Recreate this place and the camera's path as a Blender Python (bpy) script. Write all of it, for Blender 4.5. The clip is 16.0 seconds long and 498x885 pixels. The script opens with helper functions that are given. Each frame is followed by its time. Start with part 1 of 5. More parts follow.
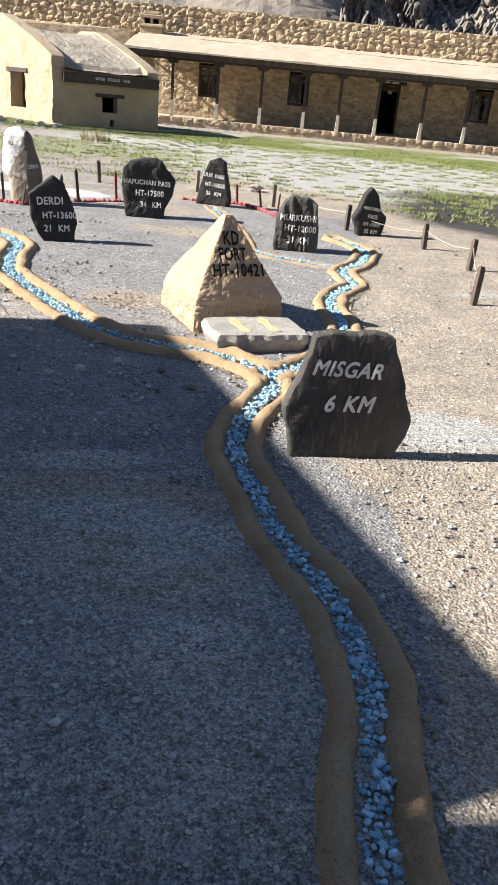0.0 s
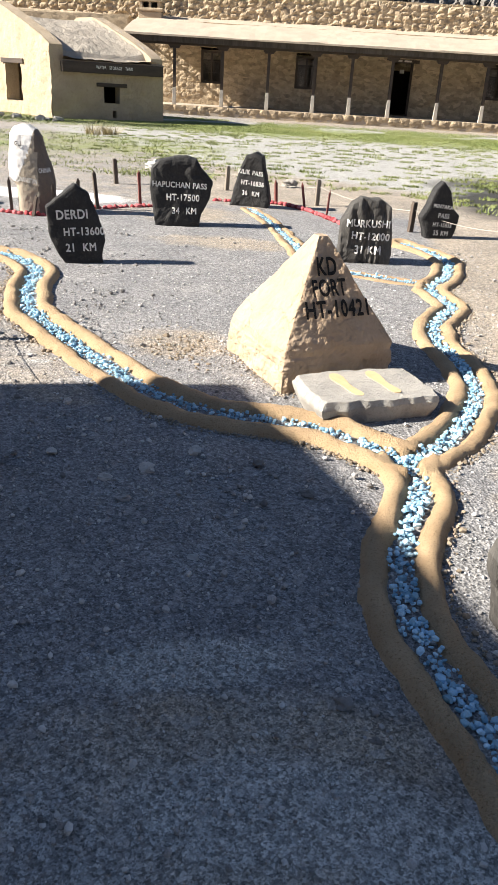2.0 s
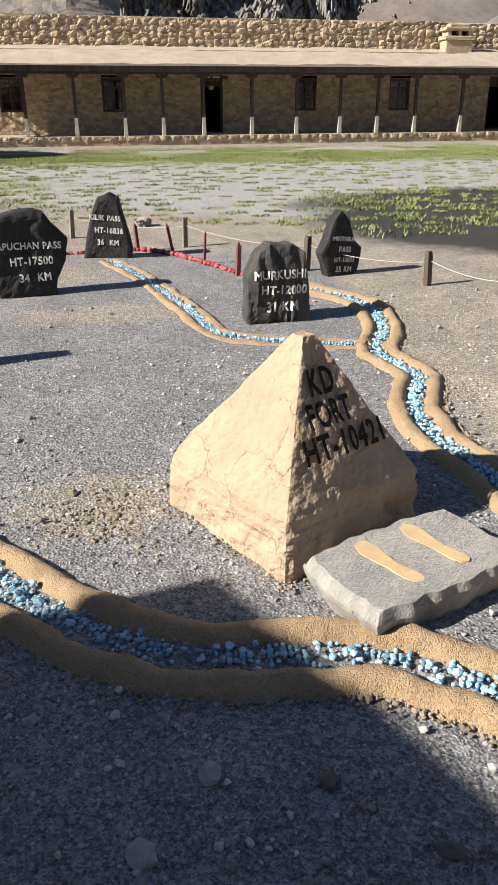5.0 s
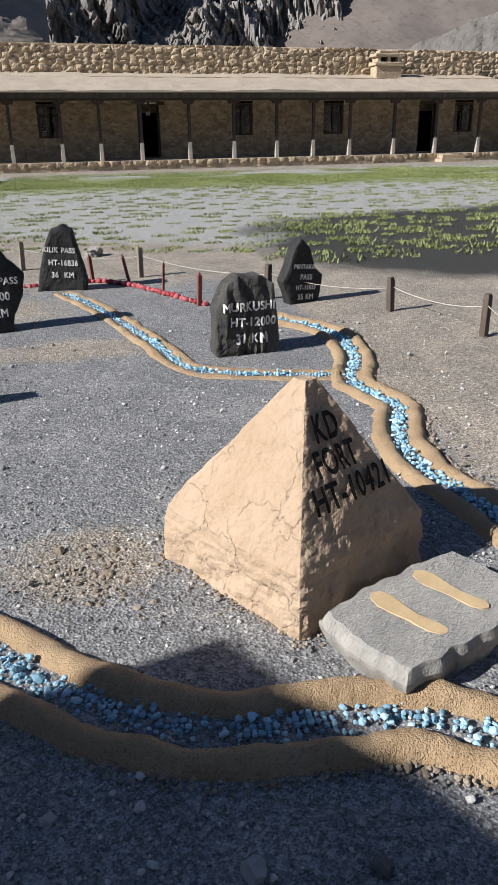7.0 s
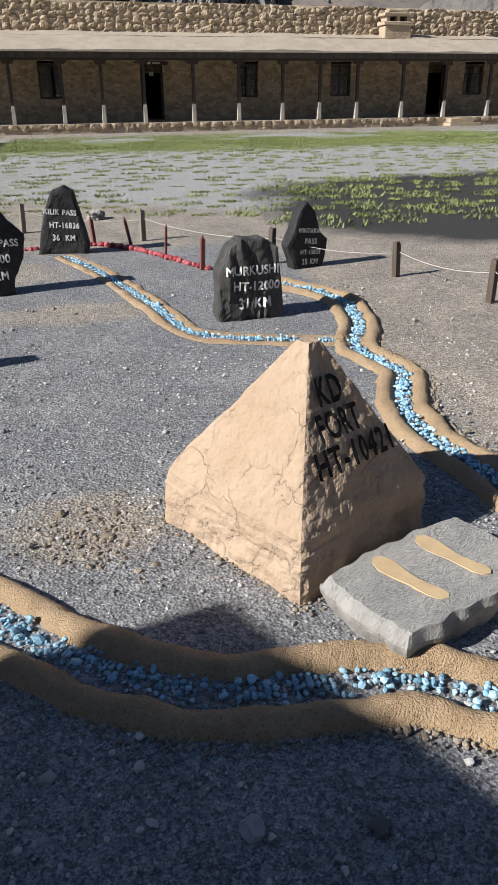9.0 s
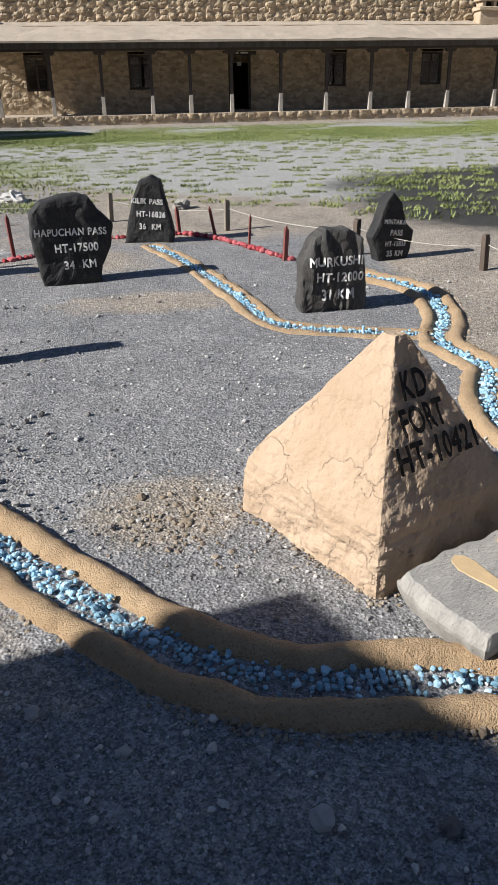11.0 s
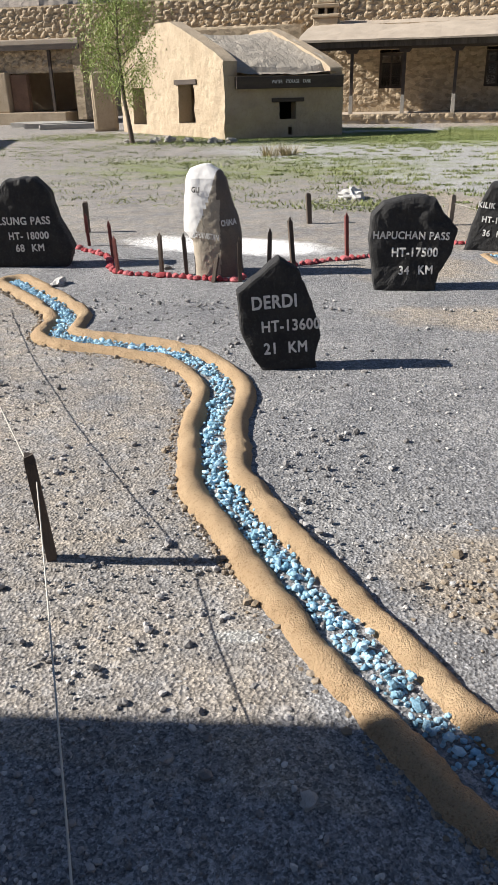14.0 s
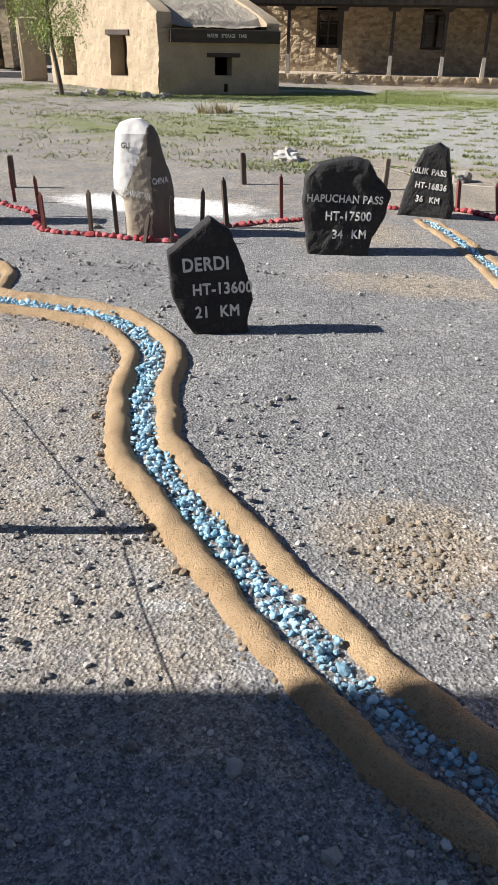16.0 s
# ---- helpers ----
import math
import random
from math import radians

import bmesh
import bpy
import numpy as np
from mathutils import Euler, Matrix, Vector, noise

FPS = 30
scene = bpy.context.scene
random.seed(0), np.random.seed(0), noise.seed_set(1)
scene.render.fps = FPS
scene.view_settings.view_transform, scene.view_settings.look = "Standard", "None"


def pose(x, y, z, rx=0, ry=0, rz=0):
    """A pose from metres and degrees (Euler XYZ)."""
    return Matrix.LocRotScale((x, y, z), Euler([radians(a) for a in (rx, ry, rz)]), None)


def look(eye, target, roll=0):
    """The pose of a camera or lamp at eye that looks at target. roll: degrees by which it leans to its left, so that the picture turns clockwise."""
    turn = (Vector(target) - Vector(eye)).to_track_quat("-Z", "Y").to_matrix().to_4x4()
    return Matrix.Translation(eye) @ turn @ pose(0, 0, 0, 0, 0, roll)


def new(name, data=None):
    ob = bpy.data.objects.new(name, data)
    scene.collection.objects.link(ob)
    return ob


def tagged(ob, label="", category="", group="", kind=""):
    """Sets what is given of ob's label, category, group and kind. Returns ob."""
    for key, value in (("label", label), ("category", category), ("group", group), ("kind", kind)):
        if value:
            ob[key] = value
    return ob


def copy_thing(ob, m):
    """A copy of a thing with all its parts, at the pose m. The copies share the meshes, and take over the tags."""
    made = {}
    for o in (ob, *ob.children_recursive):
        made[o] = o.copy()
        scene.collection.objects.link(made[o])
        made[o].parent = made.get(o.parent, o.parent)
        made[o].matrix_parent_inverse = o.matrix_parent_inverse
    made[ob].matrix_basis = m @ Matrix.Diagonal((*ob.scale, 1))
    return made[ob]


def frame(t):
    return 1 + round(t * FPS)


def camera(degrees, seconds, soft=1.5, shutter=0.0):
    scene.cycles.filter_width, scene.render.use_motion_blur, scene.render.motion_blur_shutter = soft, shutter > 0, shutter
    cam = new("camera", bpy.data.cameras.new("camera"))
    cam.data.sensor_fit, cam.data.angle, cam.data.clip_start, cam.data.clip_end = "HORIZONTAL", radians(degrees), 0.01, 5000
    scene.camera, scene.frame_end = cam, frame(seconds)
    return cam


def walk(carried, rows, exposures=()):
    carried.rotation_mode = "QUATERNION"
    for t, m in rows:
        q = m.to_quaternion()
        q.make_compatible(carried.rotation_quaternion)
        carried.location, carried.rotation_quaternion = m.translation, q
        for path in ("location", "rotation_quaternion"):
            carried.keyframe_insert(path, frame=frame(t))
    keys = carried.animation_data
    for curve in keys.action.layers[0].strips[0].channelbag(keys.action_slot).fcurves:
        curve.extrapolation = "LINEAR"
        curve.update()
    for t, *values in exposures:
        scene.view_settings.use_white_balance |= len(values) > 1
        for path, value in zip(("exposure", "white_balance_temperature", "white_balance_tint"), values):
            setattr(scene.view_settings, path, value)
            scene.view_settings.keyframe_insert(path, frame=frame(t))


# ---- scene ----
cam = camera(37.0, 16.0, 0.9)
METRES, EYE, TILT, LEAN, TURN = 4.1, 1.5, 0.0, 0.0, 0.0
ROWS = [
    (0.0, 0.0, 0.0, 0.0, 2.29, -25.0, -4.93),
    (0.5, -0.0241, 0.0689, -0.0048, 2.49, -25.13, -4.55),
    (1.0, -0.059, 0.1608, -0.0055, 2.83, -25.57, -4.32),
    (1.5, -0.1083, 0.2406, -0.0074, 2.44, -25.98, -3.72),
    (2.0, -0.1415, 0.3242, -0.0129, 1.78, -25.91, -3.14),
    (2.5, -0.1652, 0.409, -0.0107, 0.16, -25.8, -3.04),
    (3.0, -0.1933, 0.4668, -0.0116, -2.09, -25.56, -2.61),
    (3.5, -0.2239, 0.524, -0.0079, -4.21, -25.08, -1.69),
    (4.0, -0.229, 0.5969, -0.0086, -6.12, -24.62, -0.57),
    (4.5, -0.2342, 0.6602, -0.0088, -9.57, -24.6, 0.02),
    (7.0, -0.2805, 0.7507, 0.0037, -17.06, -22.85, 0.73),
    (7.5, -0.2702, 0.7478, 0.001, -18.88, -23.28, 0.73),
    (8.0, -0.2657, 0.747, -0.0013, -19.44, -24.13, 0.67),
    (8.5, -0.2728, 0.7551, -0.0029, -18.17, -24.91, 0.5),
    (11.0, -0.2851, 0.7552, -0.0033, -10.69, -25.86, 0.86),
    (11.5, -0.2905, 0.7556, -0.0025, -7.74, -25.98, 1.07),
    (12.0, -0.305, 0.7583, -0.0025, -4.66, -26.08, 1.22),
    (12.5, -0.3204, 0.7588, -0.0032, -0.64, -26.22, 1.4),
    (13.0, -0.3253, 0.7736, -0.0045, 4.84, -25.98, 1.9),
    (13.5, -0.3231, 0.8183, -0.0062, 10.31, -25.39, 1.92),
    (14.0, -0.3211, 0.8437, -0.007, 13.09, -25.59, 1.26),
    (14.5, -0.323, 0.8526, -0.0089, 12.56, -26.52, 0.45),
    (15.0, -0.3228, 0.8571, -0.0124, 11.54, -27.56, -0.2),
    (15.5, -0.3199, 0.8575, -0.0118, 10.19, -28.07, -0.69),
    (16.0, -0.3165, 0.854, -0.0097, 8.74, -28.36, -0.9),
]
EXPOSURES = [(0.0, 1.4, 6650, 10), (0.5, 1.55, 6600, 10), (1.5, 1.52, 6700, 10), (3.0, 1.40, 6950, 10), (4.5, 1.05, 6850, 10), (7.0, 0.57, 6150, 10), (9.0, 0.55, 6150, 10), (11.0, 0.65, 6250, 10), (12.5, 0.9, 6450, 10), (14.0, 0.88, 6500, 10), (16.0, 0.88, 6500, 10)]
walk(cam, [(t, pose(0, 0, EYE, TILT, LEAN, TURN) @ pose(METRES * x, METRES * y, METRES * z, 90 + pitch, roll, yaw)) for t, x, y, z, yaw, pitch, roll in ROWS], EXPOSURES)

from mathutils.bvhtree import BVHTree

# sun, sky
SUN_AZ, SUN_EL = radians(9.0), radians(32.0)
to_sun = Vector((-math.cos(SUN_AZ) * math.cos(SUN_EL), -math.sin(SUN_AZ) * math.cos(SUN_EL), math.sin(SUN_EL)))
sun = new("sun", bpy.data.lights.new("sun", "SUN"))
sun.data.energy, sun.data.angle, sun.data.color = 5.0, radians(0.55), (1.0, 0.95, 0.88)
sun.matrix_world = look(to_sun * 50, (0, 0, 0))
world = bpy.data.worlds.new("sky")
scene.world = world
world.use_nodes = True
sky = world.node_tree.nodes.new("ShaderNodeTexSky")
sky.sky_type, sky.sun_disc, sky.sun_elevation, sky.sun_rotation = "NISHITA", False, SUN_EL, math.atan2(to_sun.x, to_sun.y)
sky.altitude = 3200
world.node_tree.links.new(sky.outputs[0], world.node_tree.nodes["Background"].inputs[0])
world.node_tree.nodes["Background"].inputs[1].default_value = 0.058


# ---- materials ----
def nodes_of(name):
    m = bpy.data.materials.new(name)
    m.use_nodes = True
    nt = m.node_tree
    return m, nt, nt.nodes["Principled BSDF"]


def link(nt, a, b):
    nt.links.new(a, b)


def noise_tex(nt, co, scale, detail=5, rough=0.6, kind="ShaderNodeTexNoise"):
    n = nt.nodes.new(kind)
    n.inputs["Scale"].default_value = scale
    if kind == "ShaderNodeTexNoise":
        n.inputs["Detail"].default_value, n.inputs["Roughness"].default_value = detail, rough
    link(nt, co, n.inputs["Vector"])
    return n


def mix(nt, fac, a, b, mode="MIX"):
    n = nt.nodes.new("ShaderNodeMix")
    n.data_type, n.blend_type = "RGBA", mode
    for sock, v in ((n.inputs[0], fac), (n.inputs[6], a), (n.inputs[7], b)):
        if isinstance(v, (int, float)):
            sock.default_value = v
        elif isinstance(v, tuple):
            sock.default_value = (*v, 1) if len(v) == 3 else v
        else:
            link(nt, v, sock)
    return n.outputs[2]


def ramp(nt, fac, lo, hi, a=0.0, b=1.0):
    n = nt.nodes.new("ShaderNodeMapRange")
    for k, v in enumerate((lo, hi, a, b)):
        n.inputs[k + 1].default_value = v
    link(nt, fac, n.inputs[0])
    return n.outputs[0]


def bump(nt, height, strength, dist, base=None):
    n = nt.nodes.new("ShaderNodeBump")
    n.inputs["Strength"].default_value, n.inputs["Distance"].default_value = strength, dist
    link(nt, height, n.inputs["Height"])
    if base:
        link(nt, base, n.inputs["Normal"])
    return n.outputs[0]


def mat(name, c1, c2, rough=0.9, scale=5.0, fine=60.0, depth=0.004, c3=None, stretch=(1, 1, 1), metal=0.0, rand=0.0, spots=0.35, cracks=0.0, grain=0.0, cells=0.0, gloss=0.5):
    """Two-scale weathered surface: blotches of c1 and c2, a speckle of c3, and a fine relief."""
    m, nt, bsdf = nodes_of(name)
    tc = nt.nodes.new("ShaderNodeTexCoord")
    mp = nt.nodes.new("ShaderNodeMapping")
    mp.inputs["Scale"].default_value = stretch
    link(nt, tc.outputs["Object"], mp.inputs["Vector"])
    co = mp.outputs[0]
    big, small = noise_tex(nt, co, scale), noise_tex(nt, co, fine, 6, 0.65)
    col = mix(nt, ramp(nt, big.outputs[0], 0.35, 0.65), c1, c2)
    dark = c3 or tuple(0.55 * v for v in c1)
    col = mix(nt, ramp(nt, small.outputs[0], 0.52, 0.75, 0, spots * 2), col, dark)
    if cells:
        blk = noise_tex(nt, co, cells, kind="ShaderNodeTexVoronoi")
        sp = nt.nodes.new("ShaderNodeSeparateColor")
        link(nt, blk.outputs["Color"], sp.inputs[0])
        hs = nt.nodes.new("ShaderNodeHueSaturation")
        link(nt, ramp(nt, sp.outputs[0], 0, 1, 0.68, 1.2), hs.inputs["Value"])
        link(nt, col, hs.inputs["Color"])
        col = hs.outputs[0]
    if rand:
        info = nt.nodes.new("ShaderNodeObjectInfo")
        geo = nt.nodes.new("ShaderNodeNewGeometry")
        add = nt.nodes.new("ShaderNodeMath")
        add.operation = "ADD"
        link(nt, info.outputs["Random"], add.inputs[0])
        link(nt, geo.outputs["Random Per Island"], add.inputs[1])
        frac = nt.nodes.new("ShaderNodeMath")
        frac.operation = "FRACT"
        link(nt, add.outputs[0], frac.inputs[0])
        hsv = nt.nodes.new("ShaderNodeHueSaturation")
        link(nt, ramp(nt, frac.outputs[0], 0, 1, 1 - rand, 1 + rand), hsv.inputs["Value"])
        link(nt, ramp(nt, frac.outputs[0], 0, 1, 1 + rand * 0.5, 1 - rand * 0.5), hsv.inputs["Saturation"])
        link(nt, col, hsv.inputs["Color"])
        col = hsv.outputs[0]
    link(nt, col, bsdf.inputs["Base Color"])
    bsdf.inputs["Roughness"].default_value, bsdf.inputs["Metallic"].default_value = rough, metal
    bsdf.inputs["Specular IOR Level"].default_value = gloss
    b = bump(nt, big.outputs[0], 0.5, depth * 3)
    if grain:
        cell = noise_tex(nt, co, grain, kind="ShaderNodeTexVoronoi")
        b = bump(nt, ramp(nt, cell.outputs["Distance"], 0.0, 0.7, 1, 0), 0.9, 0.9 / grain, b)
    if cracks:
        warp = nt.nodes.new("ShaderNodeVectorMath")
        warp.operation = "MULTIPLY_ADD"
        link(nt, noise_tex(nt, co, 9, 4).outputs["Color"], warp.inputs[0])
        warp.inputs[1].default_value = (0.16, 0.16, 0.16)
        link(nt, co, warp.inputs[2])
        cell = noise_tex(nt, warp.outputs[0], cracks, kind="ShaderNodeTexVoronoi")
        cell.feature = "DISTANCE_TO_EDGE"
        gap = ramp(nt, cell.outputs["Distance"], 0.0, 0.012)
        some = mix(nt, ramp(nt, noise_tex(nt, co, 3.5, 3).outputs[0], 0.48, 0.56), gap, (1.0, 1.0, 1.0))
        b = bump(nt, some, 0.8, 0.005, b)
    link(nt, bump(nt, small.outputs[0], 0.7, depth, b), bsdf.inputs["Normal"])
    return m


def ground_material():
    m, nt, bsdf = nodes_of("gravel_ground")
    tc = nt.nodes.new("ShaderNodeTexCoord")
    co = tc.outputs["Object"]

    def attr(n):
        a = nt.nodes.new("ShaderNodeAttribute")
        a.attribute_name = n
        return a.outputs["Fac"]

    def edge(mask, scale, amount):
        n = noise_tex(nt, co, scale, 6, 0.7)
        s = nt.nodes.new("ShaderNodeMath")
        s.operation = "MULTIPLY_ADD"
        link(nt, n.outputs[0], s.inputs[0])
        s.inputs[1].default_value = amount
        link(nt, mask, s.inputs[2])
        return ramp(nt, s.outputs[0], 0.32 + amount * 0.5, 0.68 + amount * 0.5)

    grit = noise_tex(nt, co, 80, 3, kind="ShaderNodeTexVoronoi")
    grain = noise_tex(nt, co, 190, 3, kind="ShaderNodeTexVoronoi")
    sep3 = nt.nodes.new("ShaderNodeSeparateColor")
    link(nt, grain.outputs["Color"], sep3.inputs[0])
    coarse = noise_tex(nt, co, 38, 3, kind="ShaderNodeTexVoronoi")
    dust = noise_tex(nt, co, 2.3, 8, 0.7)
    fine = noise_tex(nt, co, 240, 3, 0.7)
    sep = nt.nodes.new("ShaderNodeSeparateColor")
    link(nt, grit.outputs["Color"], sep.inputs[0])
    sep2 = nt.nodes.new("ShaderNodeSeparateColor")
    link(nt, coarse.outputs["Color"], sep2.inputs[0])
    grey = mix(nt, ramp(nt, dust.outputs[0], 0.35, 0.7), (0.17, 0.17, 0.175), (0.25, 0.245, 0.24))
    sand = mix(nt, ramp(nt, dust.outputs[0], 0.35, 0.68), (0.235, 0.205, 0.17), (0.36, 0.305, 0.24))
    col = mix(nt, edge(attr("sand"), 5, 0.9), grey, sand)
    col = mix(nt, edge(attr("pale"), 3, 0.7), col, (0.335, 0.33, 0.31))
    col = mix(nt, edge(attr("green"), 2.0, 1.1), col, (0.17, 0.20, 0.055))
    col = mix(nt, edge(attr("chalk"), 9, 0.6), col, (0.8, 0.78, 0.76))
    for rnd, lo, hi in ((sep3.outputs[0], 0.5, 1.6), (sep.outputs[0], 0.64, 1.4)):
        hsv = nt.nodes.new("ShaderNodeHueSaturation")
        link(nt, ramp(nt, rnd, 0, 1, lo, hi), hsv.inputs["Value"])
        link(nt, col, hsv.inputs["Color"])
        col = hsv.outputs[0]
    col = mix(nt, ramp(nt, sep2.outputs[1], 0.88, 0.99, 0, 0.4), col, (0.46, 0.44, 0.42))
    col = mix(nt, ramp(nt, fine.outputs[0], 0.5, 0.75, 0, 0.6), col, (0.05, 0.048, 0.047))
    wet = edge(attr("wet"), 1.5, 0.8)
    col = mix(nt, wet, col, (0.045, 0.042, 0.034))
    link(nt, col, bsdf.inputs["Base Color"])
    link(nt, ramp(nt, wet, 0, 1, 0.95, 0.6), bsdf.inputs["Roughness"])
    b = bump(nt, grit.outputs["Distance"], 0.7, 0.008)
    b = bump(nt, coarse.outputs["Distance"], 0.4, 0.01, b)
    b = bump(nt, fine.outputs[0], 0.5, 0.003, b)
    link(nt, b, bsdf.inputs["Normal"])
    return m


def flat(name, c, rough=0.8):
    return mat(name, c, tuple(0.85 * v for v in c), rough, 12, 150, 0.001, spots=0.15)


M_GROUND = ground_material()
M_BANK = mat("tan_painted_sand", (0.47, 0.335, 0.20), (0.39, 0.265, 0.15), 0.95, 6, 120, 0.008, (0.22, 0.135, 0.065), spots=0.6, grain=190)
M_BLUE = mat("blue_painted_gravel", (0.25, 0.48, 0.66), (0.40, 0.60, 0.70), 0.75, 30, 140, 0.002, (0.32, 0.36, 0.36), rand=0.35, spots=0.3)
M_PEBBLE = mat("grey_pebbles", (0.24, 0.23, 0.225), (0.38, 0.36, 0.34), 0.9, 30, 180, 0.002, rand=0.55)
M_WHITE_ROCK = mat("pale_rock", (0.62, 0.60, 0.57), (0.45, 0.44, 0.42), 0.9, 25, 120, 0.004)
M_SLATE = mat("black_painted_slate", (0.020, 0.020, 0.021), (0.036, 0.035, 0.034), 0.7, 7, 55, 0.010, (0.075, 0.072, 0.068), spots=0.3, gloss=0.25)
M_SLATE_GREY = mat("worn_slate", (0.036, 0.034, 0.032), (0.085, 0.08, 0.073), 0.75, 6, 50, 0.012, (0.16, 0.15, 0.135), stretch=(1, 1, 0.3), gloss=0.3)
M_SLAB = mat("grey_layered_stone", (0.32, 0.305, 0.28), (0.42, 0.395, 0.355), 0.85, 5, 60, 0.014, (0.2, 0.19, 0.175), stretch=(1, 2.4, 1))
M_PLASTER = mat("tan_mud_plaster", (0.47, 0.35, 0.245), (0.41, 0.295, 0.195), 0.95, 4, 32, 0.016, (0.38, 0.275, 0.175), spots=0.35, cracks=5.0)
M_WHITE = mat("white_paint", (0.80, 0.79, 0.77), (0.70, 0.68, 0.65), 0.8, 10, 120, 0.002, (0.5, 0.48, 0.45), spots=0.2)
M_LETTER = mat("white_lettering_paint", (0.78, 0.77, 0.74), (0.62, 0.60, 0.57), 0.8, 30, 160, 0.001, (0.30, 0.29, 0.28), spots=0.3)
M_BLACK = mat("black_lettering_paint", (0.012, 0.011, 0.011), (0.022, 0.019, 0.017), 0.8, 30, 160, 0.001, (0.09, 0.065, 0.045), spots=0.2, gloss=0.2)
M_FOOT = flat("tan_paint", (0.62, 0.45, 0.25))
M_OCHRE = mat("grey_tan_paint", (0.40, 0.345, 0.27), (0.34, 0.29, 0.225), 0.85, 8, 70, 0.004)
M_BROWN = mat("dark_brown_stone", (0.17, 0.135, 0.105), (0.12, 0.10, 0.085), 0.85, 8, 70, 0.005)
M_STAKE = mat("weathered_dark_wood", (0.075, 0.055, 0.042), (0.12, 0.09, 0.068), 0.85, 6, 60, 0.003, stretch=(3, 3, 0.5))
M_STAKE_RED = mat("red_brown_painted_wood", (0.22, 0.06, 0.05), (0.14, 0.055, 0.045), 0.8, 8, 60, 0.003, stretch=(3, 3, 0.5))
M_STAKE_GREY = mat("grey_bleached_wood", (0.24, 0.205, 0.165), (0.16, 0.135, 0.11), 0.9, 6, 60, 0.003, stretch=(3, 3, 0.5))
M_RED = mat("red_painted_stones", (0.46, 0.085, 0.095), (0.36, 0.06, 0.07), 0.8, 12, 90, 0.003, (0.45, 0.25, 0.23), rand=0.25)
M_STRING = flat("pale_string", (0.55, 0.52, 0.45))
M_RUBBLE = mat("tan_rubble_stone", (0.50, 0.40, 0.275), (0.40, 0.31, 0.205), 0.95, 2.2, 14, 0.03, (0.27, 0.20, 0.125), stretch=(1, 1, 1.7), cells=5.5)
M_MUD = mat("smooth_mud_roof", (0.46, 0.385, 0.30), (0.40, 0.33, 0.255), 0.95, 1.2, 12, 0.01, (0.33, 0.27, 0.2))
M_MUDROOF = mat("rough_straw_mud_roof", (0.36, 0.32, 0.265), (0.29, 0.255, 0.21), 0.95, 1.5, 22, 0.04, (0.2, 0.175, 0.145))
M_WALLPLASTER = mat("tan_plastered_wall", (0.46, 0.37, 0.26), (0.39, 0.305, 0.21), 0.95, 1.6, 14, 0.035, (0.34, 0.265, 0.175), spots=0.4)
M_TIMBER = mat("dark_timber", (0.045, 0.033, 0.026), (0.075, 0.055, 0.042), 0.8, 2.5, 25, 0.004, stretch=(0.6, 3, 3))
M_FASCIA = mat("weathered_fascia", (0.07, 0.055, 0.043), (0.12, 0.10, 0.082), 0.85, 1.5, 9, 0.006, (0.02, 0.016, 0.014), stretch=(4, 4, 0.4))
M_GREYPOST = mat("grey_post_base", (0.42, 0.39, 0.34), (0.33, 0.30, 0.26), 0.9, 5, 40, 0.003)
# near-black colour that stands in for shade inside rooms and hollows
M_UNLIT = mat("unlit_interior_black", (0.03, 0.025, 0.02), (0.04, 0.033, 0.027), 0.95)
M_BRICKRED = mat("brown_brick_wall", (0.22, 0.13, 0.085), (0.17, 0.10, 0.066), 0.95, 2, 15, 0.01)
M_LEAF = mat("willow_leaf", (0.25, 0.33, 0.07), (0.36, 0.41, 0.12), 0.6, 3, 40, 0.001, rand=0.3, spots=0.1)
M_GRASS = mat("grass", (0.17, 0.21, 0.06), (0.26, 0.28, 0.10), 0.7, 0.6, 40, 0.001, rand=0.3, spots=0.1)
M_DRY = mat("dry_grass", (0.42, 0.35, 0.19), (0.34, 0.28, 0.15), 0.8, 3, 40, 0.001, rand=0.2, spots=0.1)
M_BARK = mat("bark", (0.10, 0.075, 0.055), (0.15, 0.115, 0.085), 0.9, 8, 60, 0.006, stretch=(2, 2, 0.5))
M_HILL = mat("stony_hillside", (0.26, 0.22, 0.18), (0.20, 0.172, 0.145), 0.95, 0.05, 0.9, 0.5, (0.14, 0.12, 0.10), spots=0.5)
M_CRAG = mat("crag_rock", (0.26, 0.235, 0.21), (0.11, 0.105, 0.10), 0.95, 0.09, 1.1, 1.0, (0.06, 0.057, 0.055), stretch=(1, 1, 0.3), spots=0.5)
# far cliff in lighter greys: haze of distance is put into the rock colour
M_CLIFF = mat("hazy_cliff_rock", (0.33, 0.31, 0.29), (0.24, 0.225, 0.215), 0.95, 0.03, 0.3, 1.2, (0.16, 0.15, 0.145), stretch=(1, 1, 0.3), spots=0.5)
M_CLOD = mat("dark_soil_clods", (0.24, 0.195, 0.145), (0.32, 0.26, 0.19), 0.95, 20, 120, 0.003, rand=0.3)
M_SCREE = mat("scree", (0.15, 0.123, 0.105), (0.10, 0.083, 0.074), 0.95, 0.05, 0.5, 0.4, (0.05, 0.044, 0.04), stretch=(1, 0.3, 0.12), spots=0.4)
M_SCREE_PALE = mat("pale_scree", (0.18, 0.16, 0.14), (0.12, 0.107, 0.095), 0.95, 0.06, 0.5, 0.8, (0.2, 0.18, 0.16), spots=0.45)
glass, _nt, _b = nodes_of("window_glass")
_b.inputs["Roughness"].default_value, _b.inputs["Transmission Weight"].default_value = 0.05, 1.0


